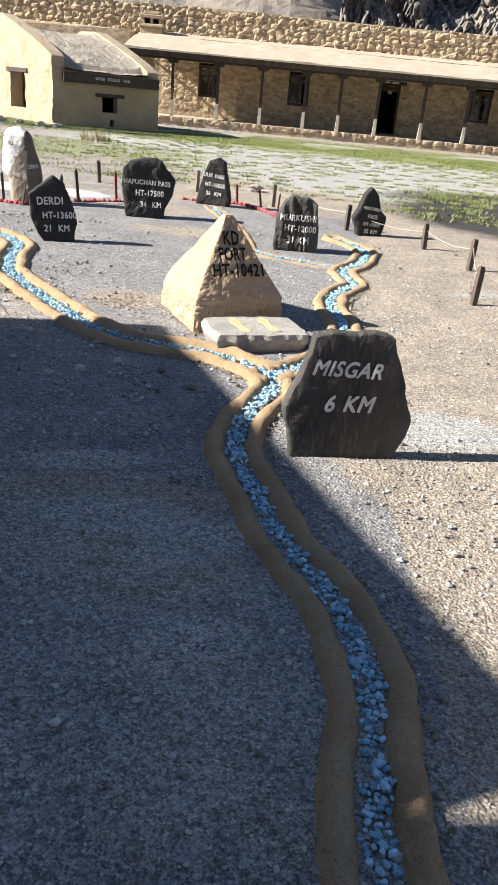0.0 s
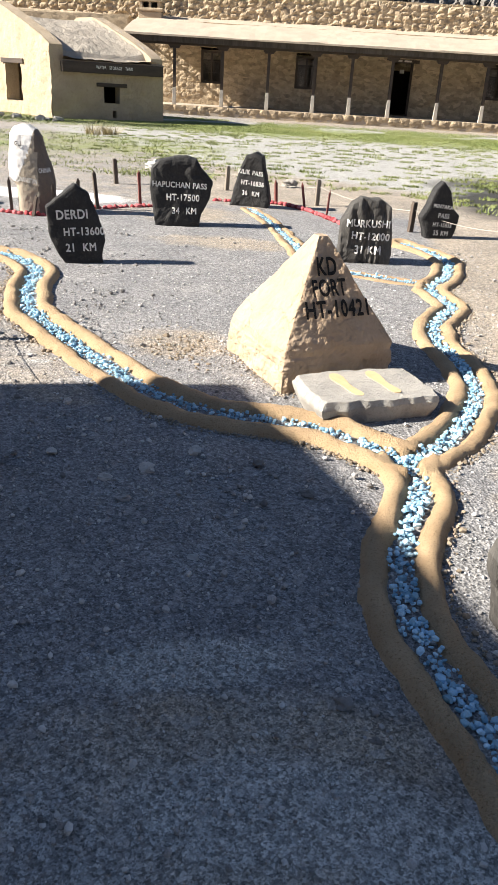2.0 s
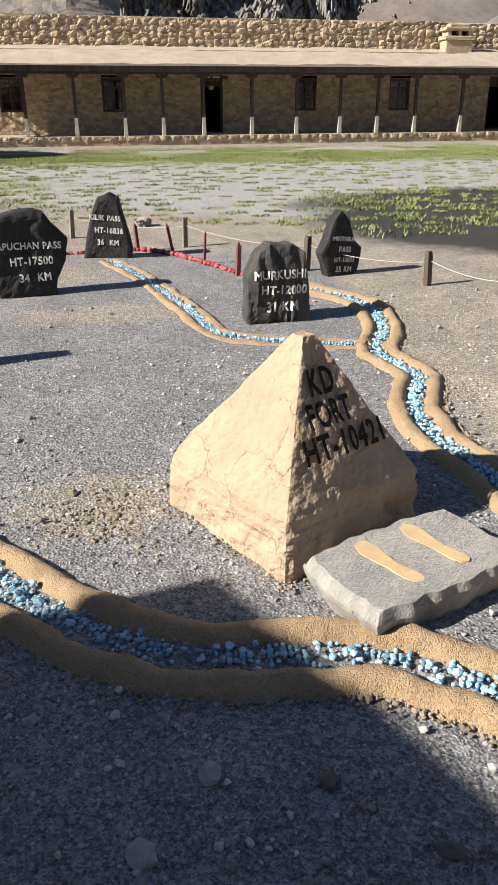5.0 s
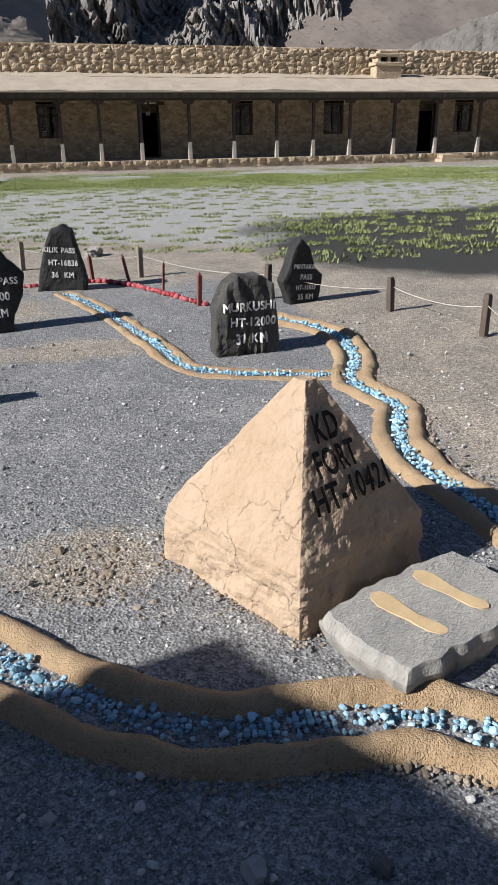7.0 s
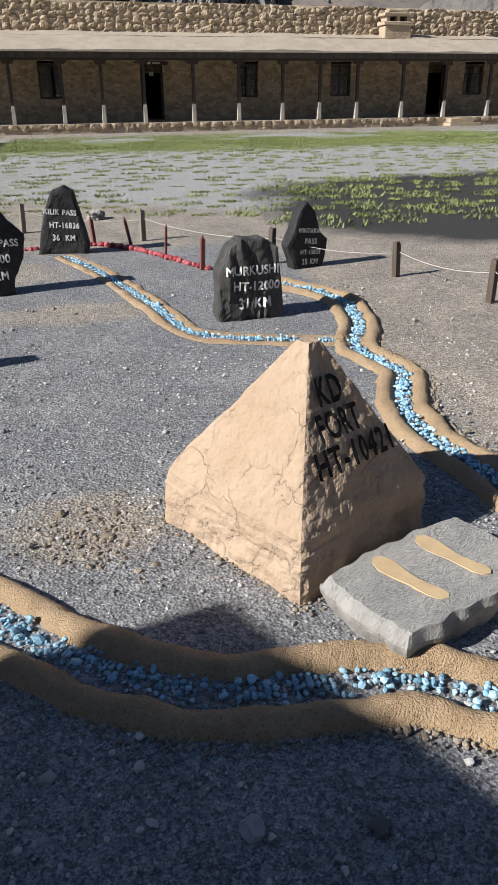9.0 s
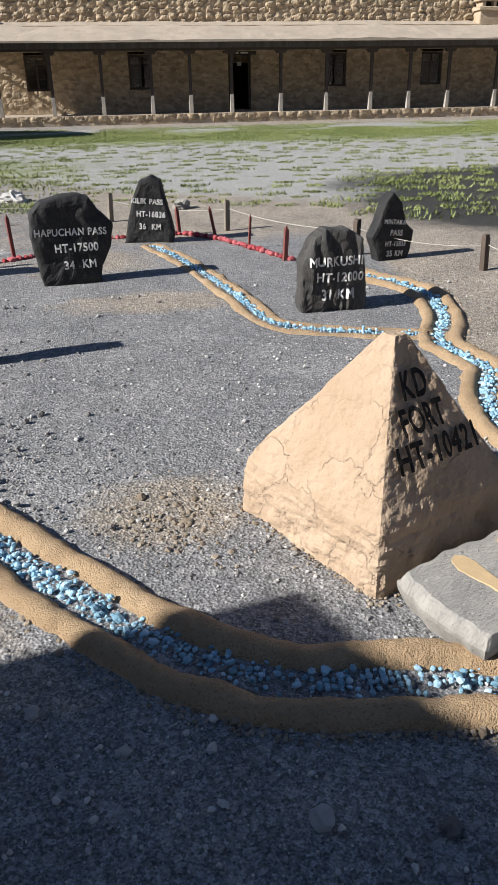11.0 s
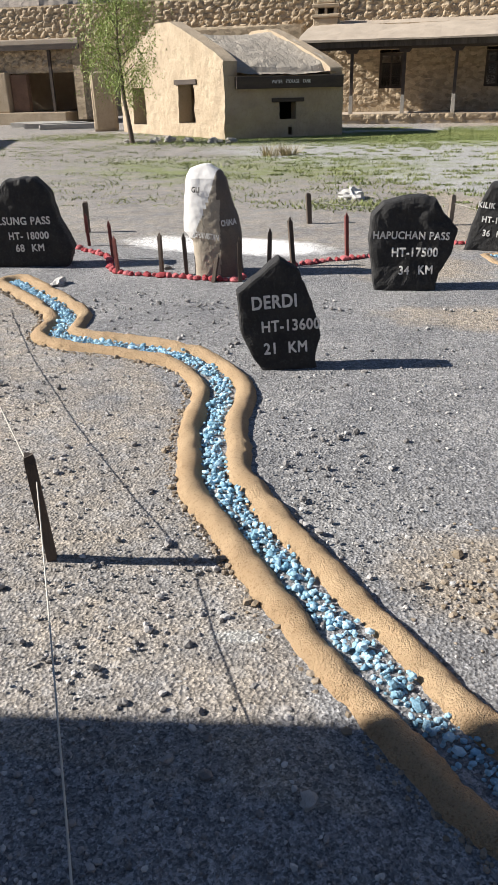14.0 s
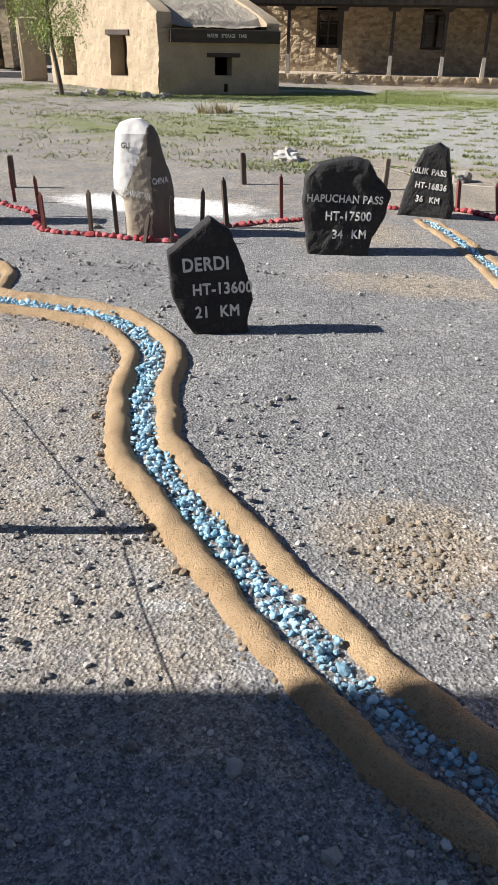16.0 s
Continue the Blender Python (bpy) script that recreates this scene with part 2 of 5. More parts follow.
# ---- mesh helpers ----
def mesh_of(name, verts, faces, material, smooth=False):
    me = bpy.data.meshes.new(name)
    me.from_pydata([tuple(map(float, v)) for v in verts], [], [tuple(map(int, f)) for f in faces])
    me.materials.append(material)
    if smooth:
        me.polygons.foreach_set("use_smooth", [True] * len(me.polygons))
    me.update()
    return me


def linked(name, me, parent=None, label="", at=None):
    ob = new(name, me)
    if at is not None:
        ob.matrix_basis = at
    if parent is not None:
        ob.parent = parent
    return tagged(ob, label)


def part(name, bm, material, parent, label="", smooth=False):
    bmesh.ops.recalc_face_normals(bm, faces=bm.faces)
    me = bpy.data.meshes.new(name)
    bm.to_mesh(me)
    bm.free()
    me.materials.append(material)
    if smooth:
        me.polygons.foreach_set("use_smooth", [True] * len(me.polygons))
    return linked(name, me, parent, label)


def thing(name, at, label, category, group="", kind=""):
    ob = new(name)
    ob.empty_display_size = 0.1
    ob.matrix_basis = at
    return tagged(ob, label, category, group, kind)


def box(lo, hi, bevel=0.0, bm=None, jitter=0.0, m=None):
    bm = bm or bmesh.new()
    lo, hi = Vector(lo), Vector(hi)
    mt = Matrix.Translation((lo + hi) / 2) @ Matrix.Diagonal((*(hi - lo), 1))
    vs = bmesh.ops.create_cube(bm, size=1, matrix=(m @ mt) if m else mt)["verts"]
    if bevel:
        es = list({e for v in vs for e in v.link_edges})
        r = bmesh.ops.bevel(bm, geom=es, offset=bevel, segments=2, affect="EDGES", profile=0.6)
        vs = r["verts"]
    if jitter:
        for v in vs:
            v.co += Vector([random.uniform(-jitter, jitter) for _ in range(3)])
    return bm


def ground_z(x, y):
    return np.interp(y, [0, 4.5, 10, 20, 30], [0, 0, 0.14, 0.2, 0.12])


def gz(x, y):
    return float(ground_z(x, y))


def smooth_line(pts, step=0.02):
    """A Catmull-Rom curve through the points, sampled evenly."""
    p = np.array([2 * np.array(pts[0]) - np.array(pts[1]), *pts, 2 * np.array(pts[-1]) - np.array(pts[-2])], float)
    out = []
    for i in range(1, len(p) - 2):
        t = np.linspace(0, 1, 24, endpoint=False)[:, None]
        a, b, c, d = p[i - 1], p[i], p[i + 1], p[i + 2]
        out.append(0.5 * (2 * b + (c - a) * t + (2 * a - 5 * b + 4 * c - d) * t ** 2 + (3 * b - a - 3 * c + d) * t ** 3))
    q = np.vstack(out + [p[-2][None]])
    s = np.concatenate([[0], np.cumsum(np.linalg.norm(np.diff(q, axis=0), axis=1))])
    u = np.arange(0, s[-1], step)
    return np.stack([np.interp(u, s, q[:, k]) for k in range(q.shape[1])], 1)


TABLES = {}


def value_noise(x, y, scale, seed=0):
    """Smooth lattice noise in -1..1 for arrays."""
    if seed not in TABLES:
        TABLES[seed] = np.random.RandomState(seed).uniform(-1, 1, (256, 256))
    tab = TABLES[seed]
    u, v = np.asarray(x) * scale + 1000, np.asarray(y) * scale + 1000
    i, j = np.floor(u).astype(int), np.floor(v).astype(int)
    f, h = u - i, v - j
    f, h = f * f * (3 - 2 * f), h * h * (3 - 2 * h)
    g = lambda a, b: tab[a % 256, b % 256]
    return (g(i, j) * (1 - f) + g(i + 1, j) * f) * (1 - h) + (g(i, j + 1) * (1 - f) + g(i + 1, j + 1) * f) * h


def fbm(x, y, scale, seed=0, octaves=4):
    return sum(value_noise(x, y, scale * 2 ** k, seed + k) * 0.5 ** k for k in range(octaves))


def grid_faces(nu, nv):
    i, j = np.meshgrid(np.arange(nu - 1), np.arange(nv - 1), indexing="ij")
    a = (i * nv + j).ravel()
    return np.stack([a, a + nv, a + nv + 1, a + 1], 1)


# ---- ground ----
RIVERS = {
    "lower": ([(0.385, 0.5), (0.38, 1.09), (0.39, 1.38), (0.41, 1.59), (0.39, 1.80), (0.345, 1.99), (0.28, 2.14), (0.20, 2.29), (0.12, 2.48), (0.06, 2.69), (-0.01, 2.93), (-0.07, 3.16), (-0.05, 3.43), (0.02, 3.67), (0.11, 3.95), (0.09, 4.2)], 0.042, 0.142, 0.040),
    "left": ([(0.09, 4.2), (-0.02, 4.30), (-0.14, 4.40), (-0.27, 4.49), (-0.42, 4.53), (-0.60, 4.555), (-0.78, 4.59), (-0.97, 4.69), (-1.13, 4.82), (-1.25, 4.95), (-1.40, 5.12), (-1.56, 5.31), (-1.69, 5.48), (-1.90, 5.75), (-2.06, 5.98), (-2.15, 6.22), (-2.22, 6.50), (-2.28, 6.87), (-2.40, 7.10), (-2.55, 7.26), (-2.79, 7.38), (-3.14, 7.46), (-3.38, 7.50), (-3.55, 7.60), (-3.64, 7.93), (-3.90, 8.24), (-4.50, 8.76)], 0.051, 0.167, 0.045),
    "right": ([(0.09, 4.2), (0.17, 4.27), (0.32, 4.44), (0.46, 4.69), (0.57, 4.95), (0.61, 5.20), (0.60, 5.46), (0.56, 5.69), (0.545, 5.92), (0.60, 6.22), (0.73, 6.48), (0.79, 6.64), (0.74, 6.90), (0.735, 7.12), (0.92, 7.46), (1.0, 7.76), (1.05, 8.0), (0.95, 8.34), (0.80, 8.57), (0.72, 8.7)], 0.042, 0.146, 0.038),
    "upper": ([(0.74, 7.18), (0.53, 7.27), (0.27, 7.37), (-0.03, 7.50), (-0.20, 7.72), (-0.28, 8.20), (-0.38, 8.70), (-0.52, 9.30), (-0.66, 9.75), (-0.78, 10.05)], 0.030, 0.118, 0.022),
}
LINES = {k: smooth_line(v[0]) for k, v in RIVERS.items()}


def river_field(x, y):
    """For arrays: the least signed profile coordinate over all rivers, and which river is nearest."""
    best = np.full(x.shape, 9.0)
    who = np.zeros(x.shape, int)
    prof = np.full(x.shape, -0.03)
    inside = np.zeros(x.shape, bool)
    for k, (name, line) in enumerate(LINES.items()):
        _, bed, outer, high = RIVERS[name]
        d = np.full(x.shape, 9.0)
        near = (x > line[:, 0].min() - 0.3) & (x < line[:, 0].max() + 0.3) & (y > line[:, 1].min() - 0.3) & (y < line[:, 1].max() + 0.3)
        idx = np.nonzero(near.ravel())[0]
        px, py = x.ravel()[idx], y.ravel()[idx]
        dd = np.full(len(idx), 9.0)
        order = np.argsort(py)
        sy = py[order]
        for c in range(0, len(line), 2):
            w = order[np.searchsorted(sy, line[c, 1] - 0.26):np.searchsorted(sy, line[c, 1] + 0.26)]
            dd[w] = np.minimum(dd[w], (px[w] - line[c, 0]) ** 2 + (py[w] - line[c, 1]) ** 2)
        flat_d = d.ravel()
        flat_d[idx] = np.sqrt(dd)
        d = flat_d.reshape(x.shape) + 0.012 * value_noise(x, y, 7, 3) + 0.006 * value_noise(x, y, 26, 4)
        who = np.where(d < best, k, who)
        best = np.minimum(best, d)
        u = np.clip((d - bed) / (outer - bed), -0.4, 1.3)
        h = high * np.clip(1 - np.abs(2 * u - 1) ** 2.4, -1, 1) - 0.004
        prof = np.maximum(prof, h)
        inside |= d < bed - 0.008
    return best, who, np.where(inside, -0.03, prof), inside


def graded(lo, a, b, hi, step):
    mid = np.arange(a, b, step)
    left, right, s = [], [], step
    v = a
    while v > lo:
        s *= 1.13
        v -= s
        left.append(v)
    v, s = mid[-1], step
    while v < hi:
        s *= 1.13
        v += s
        right.append(v)
    return np.array(left[::-1] + list(mid) + right)


def blob(x, y, cx, cy, rx, ry, turn=0.0):
    c, s = math.cos(turn), math.sin(turn)
    u, v = (x - cx) * c + (y - cy) * s, -(x - cx) * s + (y - cy) * c
    return np.clip(1.5 - np.sqrt((u / rx) ** 2 + (v / ry) ** 2), 0, 1)


gx = graded(-900, -4.8, 2.6, 900, 0.045)
gy = graded(-600, 0.3, 11.5, 1500, 0.045)
X, Y = np.meshgrid(gx, gy, indexing="ij")
Zg = ground_z(X, Y) + np.where((np.abs(X) < 30) & (Y < 60), 0.006 * fbm(X, Y, 1.2, 11) + 0.0035 * value_noise(X, Y, 9, 15), 0)
wet = 1.25 * np.maximum.reduce([blob(X, Y, 5.6, 13.6, 3.2, 1.5), blob(X, Y, 4.2, 11.6, 2.2, 1.9), blob(X, Y, 9, 14, 4, 1.5)])
Zg -= 0.015 * wet
ground_me = mesh_of("ground", np.stack([X, Y, Zg], -1).reshape(-1, 3), grid_faces(*X.shape), M_GROUND, True)
inner = np.clip((X - np.interp(Y, [0, 4.3, 5.2, 7.3, 9.2, 12], [-9, -1.15, -1.75, -2.9, -5.5, -6])) * 3 + 0.5, 0, 1) * np.clip((np.interp(Y, [0, 3, 5, 7, 9, 11], [0.55, 0.3, 0.7, 0.85, 1.1, 1.2]) - X) * 3 + 0.5, 0, 1)
inner = np.maximum(inner, np.clip((4.2 - Y - X * 2) * 2, 0, 1) * (Y < 4.6) * (X < 0.6)) * np.clip((11 - Y) * 0.8, 0, 1)
sand = 0.16 + 0.80 * (1 - inner)
sand = np.where((Y > 11.5) & (X < -3), np.minimum(sand, 0.55), sand)
for b in ((-1.05, 5.55, 0.35, 0.28), (-0.9, 8.3, 0.7, 0.28), (-1.5, 9.6, 0.8, 0.5), (-0.35, 2.2, 0.5, 0.35), (-0.1, 1.75, 0.25, 0.2), (-0.5, 2.6, 0.6, 0.25)):
    sand = np.maximum(sand, 0.75 * blob(X, Y, *b))
sand = np.where(X < -1.4, np.minimum(sand, 0.50), sand)
# sandier ground near the start, raised further to lighten the shade there
near_start = np.clip((3.4 - Y) * 0.8, 0, 1) * (0.5 + 0.5 * value_noise(X, Y, 1.6, 19))
sand = np.maximum(sand, 0.62 * near_start)
field = np.clip((Y - np.interp(X, [-14, -4, -1, 3, 12], [25, 17, 13, 10.5, 9])) * 0.6, 0, 1) * np.clip((31.2 - Y) * 0.8, 0, 1)
pale = 0.85 * field * np.clip((X + 8) * 0.3, 0, 1)
# pale patches; their strength also lightens the shaded ground near the start
for b in ((-1.76, 5.12, 0.09, 0.03, 0.2), (1.9, 6.7, 0.3, 0.1, 0.4), (0.9, 3.6, 0.5, 0.25, 0.0), (-0.1, 1.8, 0.22, 0.13, 0.0), (-0.5, 2.45, 0.4, 0.16, 0.0), (-0.15, 2.3, 0.3, 0.12, 0.5), (-0.7, 2.9, 0.3, 0.1, 0.2)):
    pale = np.maximum(pale, 0.92 * blob(X, Y, *b))
# dusty paleness before Y 4.1, plus a lift of the shade put into colour
start_lift = np.clip((4.1 - Y) * 0.5, 0, 1) * np.clip((0.75 - X) * 3, 0, 1)
pale = np.maximum(pale, (0.46 + 0.16 * value_noise(X, Y, 1.3, 41)) * start_lift)
green = np.clip(0.92 - np.abs(Y - (25.2 - 0.06 * X)) / 6.6, 0, 0.9) * np.clip((X + 9) * 0.4, 0, 1) * np.clip((15 - X) * 0.3, 0.25, 1)
green = np.maximum(green, 0.5 * blob(X, Y, -4.5, 17, 4.5, 3.0))
green = np.maximum(green, 0.42 * blob(X, Y, -11.5, 25.5, 3.0, 2.0))
chalk = np.maximum(blob(X, Y, -3.15, 10.25, 0.95, 0.36, -0.12), 0)
for nm, arr in (("sand", sand), ("pale", pale), ("green", green), ("wet", wet), ("chalk", chalk)):
    ground_me.attributes.new(nm, "FLOAT", "POINT").data.foreach_set("value", arr.ravel().astype(np.float32))
ground = tagged(new("ground", ground_me), "grey gravel and sandy ground of a fort courtyard", "ground", kind="structure")


# ---- distance: hills, crag and scree ----
def ridge(name, az0, az1, dist, top, rough, material, label, seed, nu=160, nv=50, stretch=0.5, hard=0.0):
    az = np.radians(np.linspace(az0, az1, nu))[:, None]
    v = np.linspace(-0.05, 1, nv)[None, :]
    el = np.radians(np.array([top(a) for a in np.linspace(az0, az1, nu)]))[:, None] * v
    r = dist * (1 + stretch * np.clip(v, 0, 1)) * np.ones_like(az)
    zz = r * np.tan(el)
    a, b = az * dist * 1.2, zz
    n = fbm(a, b * 0.6, 0.06, seed, 6)
    n2 = np.abs(fbm(a + b * 0.5, b * 0.35, 0.13, seed + 20, 6)) + 0.35 * np.abs(fbm(a - b * 0.3, b * 0.5, 0.6, seed + 40, 4))
    r = r - rough * dist * (n * 0.5 + hard * n2)
    x, y = r * np.sin(az), 3 + r * np.cos(az)
    z = 1.4 + zz + rough * dist * 0.35 * n * (v > 0.1)
    me = mesh_of(name, np.stack([x, y, z], -1).reshape(-1, 3), grid_faces(nu, nv), material, hard == 0)
    return tagged(new(name, me), label, "mountain", kind="structure")


ridge("backdrop_hill", -75, 4.6, 90, lambda a: 16 if a < 0 else 16 - a * 1.5, 0.06, M_HILL, "brown stony hillside behind the fort wall", 41, 260, 90, 2.6, 0.5)
ridge("backdrop_crag", 3.4, 17.9, 150, lambda a: min(14 + 0.2 * a, 7.6 - (a - 13.6) * 0.85) if a > 6 else 14, 0.07, M_CRAG, "grey and black rock crag", 52, 420, 200, 0.35, 0.9)
ridge("backdrop_cliff", 13, 24, 420, lambda a: 13, 0.06, M_CLIFF, "distant grey cliff", 63, 150, 70, 0.3, 0.8)
ridge("backdrop_scree", 15.5, 42, 300, lambda a: 5.4 + (a - 16) * 0.62, 0.008, M_SCREE, "smooth brown scree slope", 74, 120, 40, 0.8)
ridge("backdrop_scree_pale", 25.5, 60, 220, lambda a: 4.6 + (a - 26) * 0.3, 0.03, M_SCREE_PALE, "pale bouldery scree slope", 85, 160, 50, 0.5, 0.4)
# unseen ridge added behind the view for reflections and less open sky
ridge("backdrop_far_ridge", 42, 287, 420, lambda a: 11, 0.06, M_SCREE, "unseen far brown ridge added to close the ring of mountains", 96, 120, 14, 0.5)


# ---- the long veranda building ----
def rubble_wall(name, p0, p1, z0, z1, label, amp=0.05, cell=0.27, step=0.055, ragged=0.0, thick=0.45, material=M_RUBBLE, seed=5, parent=None):
    """A rough stone wall: rounded stones stand out of the joints on its front; plain back and top close it."""
    p0, p1 = Vector(p0), Vector(p1)
    ln = (p1 - p0).length
    d = (p1 - p0) / ln
    n = Vector((d.y, -d.x, 0))
    nu, nv = max(3, int(ln / step)), max(3, int((z1 - z0) / step))
    u, v = np.meshgrid(np.linspace(0, ln, nu), np.linspace(0, 1, nv), indexing="ij")
    top = z1 + ragged * value_noise(u, u * 0, 1.4, seed)
    z = z0 + v * (top - z0)
    rng = np.random.RandomState(seed)
    cu, cv = int(ln / cell) + 3, int((z1 - z0) / (cell * 0.62)) + 3
    ox, oz, big = rng.uniform(-0.38, 0.38, (cu, cv)), rng.uniform(-0.3, 0.3, (cu, cv)), rng.uniform(0.6, 1.15, (cu, cv))
    gi, gj = u / cell, (z - z0) / (cell * 0.62)
    f1, f2, w = np.full(u.shape, 9.0), np.full(u.shape, 9.0), np.zeros(u.shape)
    for a in (-1, 0, 1):
        for b in (-1, 0, 1):
            i, j = np.clip(np.floor(gi).astype(int) + a, 0, cu - 1), np.clip(np.floor(gj).astype(int) + b, 0, cv - 1)
            dd = np.hypot(gi - (i + 0.5 + ox[i, j]), gj - (j + 0.5 + oz[i, j]))
            less = dd < f1
            f2 = np.where(less, f1, np.minimum(f2, dd))
            w = np.where(less, big[i, j], w)
            f1 = np.where(less, dd, f1)
    out = amp * (np.clip((f2 - f1) * 2.2, 0, 1) ** 0.6 * w + 0.25 * fbm(u, z, 6, seed + 2))
    P = np.stack([p0.x + d.x * u + n.x * out, p0.y + d.y * u + n.y * out, z], -1).reshape(-1, 3)
    faces = [tuple(f) for f in grid_faces(nu, nv)]
    base = len(P)
    ext = [(p0.x - n.x * thick, p0.y - n.y * thick, z0), (p1.x - n.x * thick, p1.y - n.y * thick, z0), (p1.x - n.x * thick, p1.y - n.y * thick, z1), (p0.x - n.x * thick, p0.y - n.y * thick, z1)]
    P = np.vstack([P, ext])
    faces += [(base, base + 1, base + 2, base + 3)]
    tops = [i * nv + nv - 1 for i in range(nu)]
    faces += [tuple(tops[::-1] + [base + 3, base + 2][::-1][::-1])]
    faces += [tuple([j for j in range(nv)] + [base + 3, base]), tuple([(nu - 1) * nv + j for j in range(nv)][::-1] + [base + 1, base + 2])]
    me = mesh_of(name, P, faces, material)
    if parent is not None:
        return linked(name, me, parent, label)
    return tagged(new(name, me), label, "wall", kind="structure")


def wall_with_holes(name, x0, x1, y, z0, z1, holes, thick, material, label):
    """A wall along x with true openings (x0, x1, z0, z1), from blocks between them."""
    bm = bmesh.new()
    xs = sorted({x0, x1, *[h[0] for h in holes], *[h[1] for h in holes]})
    for a, b in zip(xs, xs[1:]):
        cuts = sorted((h[2], h[3]) for h in holes if h[0] <= a + 1e-6 and h[1] >= b - 1e-6)
        z = z0
        for c0, c1 in cuts + [(z1, z1)]:
            if c0 > z + 1e-4:
                box((a, y, z), (b, y + thick, c0), bm=bm)
            z = c1
    bmesh.ops.remove_doubles(bm, verts=bm.verts, dist=1e-5)
    me = bpy.data.meshes.new(name)
    bm.to_mesh(me)
    bm.free()
    me.materials.append(material)
    return tagged(new(name, me), label, "wall", kind="structure")


FLOOR_V, WALL_Y, POST_Y = 0.46, 36.0, 33.6
wins = [(-3.69, -2.80), (0.25, 1.15), (8.2, 9.12), (12.35, 13.3), (18.8, 19.8)]
doors_x = [(4.20, 5.12), (16.98, 17.95)]
holes = [(a, b, 1.27, 2.50) for a, b in wins] + [(a, b, FLOOR_V, 2.55) for a, b in doors_x]
wall_v = wall_with_holes("wall_veranda", -5.6, 27, WALL_Y, 0.1, 3.5, holes, 0.5, M_RUBBLE, "tan rubble stone wall under the veranda roof")
# room shell in near-black: the darkness behind doors and windows is its colour
wall_v_back = tagged(new("wall_back_room", mesh_of("wall_back_room", [(-5.6, 40, 0), (27, 40, 0), (27, 40, 3.4), (-5.6, 40, 3.4), (-5.6, 36.4, 3.39), (27, 36.4, 3.39), (-5.6, 36.4, 0), (27, 36.4, 0)], [(0, 1, 2, 3), (3, 2, 5, 4), (0, 3, 4, 6), (1, 7, 5, 2)], M_UNLIT)), "near-black shell with the shade of the rooms behind the veranda wall in its colour", "wall", kind="structure")
part("floor_veranda", box((-5.6, 33.25, 0.0), (27, 40, FLOOR_V - 0.01)), M_MUD, None)
tagged(bpy.data.objects["floor_veranda"], "trodden mud veranda floor", "floor", kind="structure")
rubble_wall("plinth", (-5.8, 33.25, 0), (27, 33.25, 0), 0.0, 0.45, "low tan stone plinth edge", 0.06, 0.42, 0.06, 0.015, 0.3, seed=8)
# bare courses of stone in the shade
spans, x = [], -5.6
for a, b, lo, hi in sorted(holes):
    spans += [(x, a, 0.46, 3.0)] + ([(a, b, 0.46, lo)] if lo > 0.5 else [])
    x = b
for k, (a, b, lo, hi) in enumerate(spans + [(x, 27, 0.46, 3.0)]):
    rubble_wall("wall_facing", (a, 35.985, 0), (b, 35.985, 0), lo, hi, "tan rubble stone facing under the veranda", 0.035, 0.34, 0.06, 0, 0.01, seed=130 + k)


def posts():
    first = thing("veranda_post", pose(0, POST_Y, FLOOR_V - 0.01), "slim dark timber post with a pale grey foot", "post", "veranda posts")
    part("shaft", box((-0.055, -0.055, 0.62), (0.055, 0.055, 1.98), 0.01), M_TIMBER, first)
    bm = box((-0.075, -0.075, 0.0), (0.075, 0.075, 0.62), 0.012)
    for v in bm.verts:
        if v.co.z > 0.4:
            v.co.x *= 0.85
            v.co.y *= 0.85
    part("foot", bm, M_GREYPOST, first, "pale grey weathered foot")
    bm = box((-0.24, -0.07, 1.98), (0.24, 0.07, 2.10), 0.012)
    for v in bm.verts:
        if v.co.z < 2.03:
            v.co.x *= 0.7
    part("bracket", bm, M_TIMBER, first)
    return first


post0 = posts()
for i, px in enumerate((-4.5, -2.64, -0.85, 0.95, 2.38, 3.93, 5.81, 7.6, 9.38, 10.94, 12.55, 14.56, 16.52, 18.62, 20.67)):
    m = pose(px, POST_Y, FLOOR_V - 0.01, 0, 0, random.uniform(-3, 3))
    if i:
        copy_thing(post0, m)
    else:
        post0.matrix_basis = m
beam = thing("veranda_beam", pose(0, 0, 0), "dark weathered timber beam and fascia along the roof edge", "beam", kind="structure")
part("beam", box((-6.2, 33.5, 2.55), (22.5, 33.7, 2.70), 0.01), M_TIMBER, beam)
part("fascia", box((-6.3, 33.26, 2.62), (22.6, 33.31, 2.82), 0.006), M_FASCIA, beam, "streaked fascia board")
part("drip_board", box((-6.35, 33.16, 2.82), (22.65, 33.34, 2.85), 0.006), M_TIMBER, beam)
for k in range(37):
    rx = -6 + k * 0.78
    part("rafter", box((rx - 0.04, 33.34, 2.71), (rx + 0.04, 35.98, 2.79)), M_TIMBER, beam)
n = 160
rx = np.linspace(-6.4, 25.1, n)[:, None]
rv = np.linspace(0, 1, 14)[None, :]
ry = 33.12 + rv * 4.25
rz = 2.87 + 0.87 * rv ** 0.9 + 0.03 * fbm(rx, ry, 0.6, 7) + 0.015 * value_noise(rx, ry, 3, 8)
top_v = np.stack([np.minimum(rx + 0 * rv, 22.7 - 2.6 * rv + 0 * rx), ry + 0 * rx, rz], -1).reshape(-1, 3)
low_v = top_v * 1.0
low_v[:, 2] = 2.855 + 0.87 * np.repeat(rv, n, 0).ravel() ** 0.9 - 0.05
fs = grid_faces(n, 14)
N = len(top_v)
rim = [(i * 14, i * 14 + 14, N + i * 14 + 14, N + i * 14) for i in range(n - 1)]
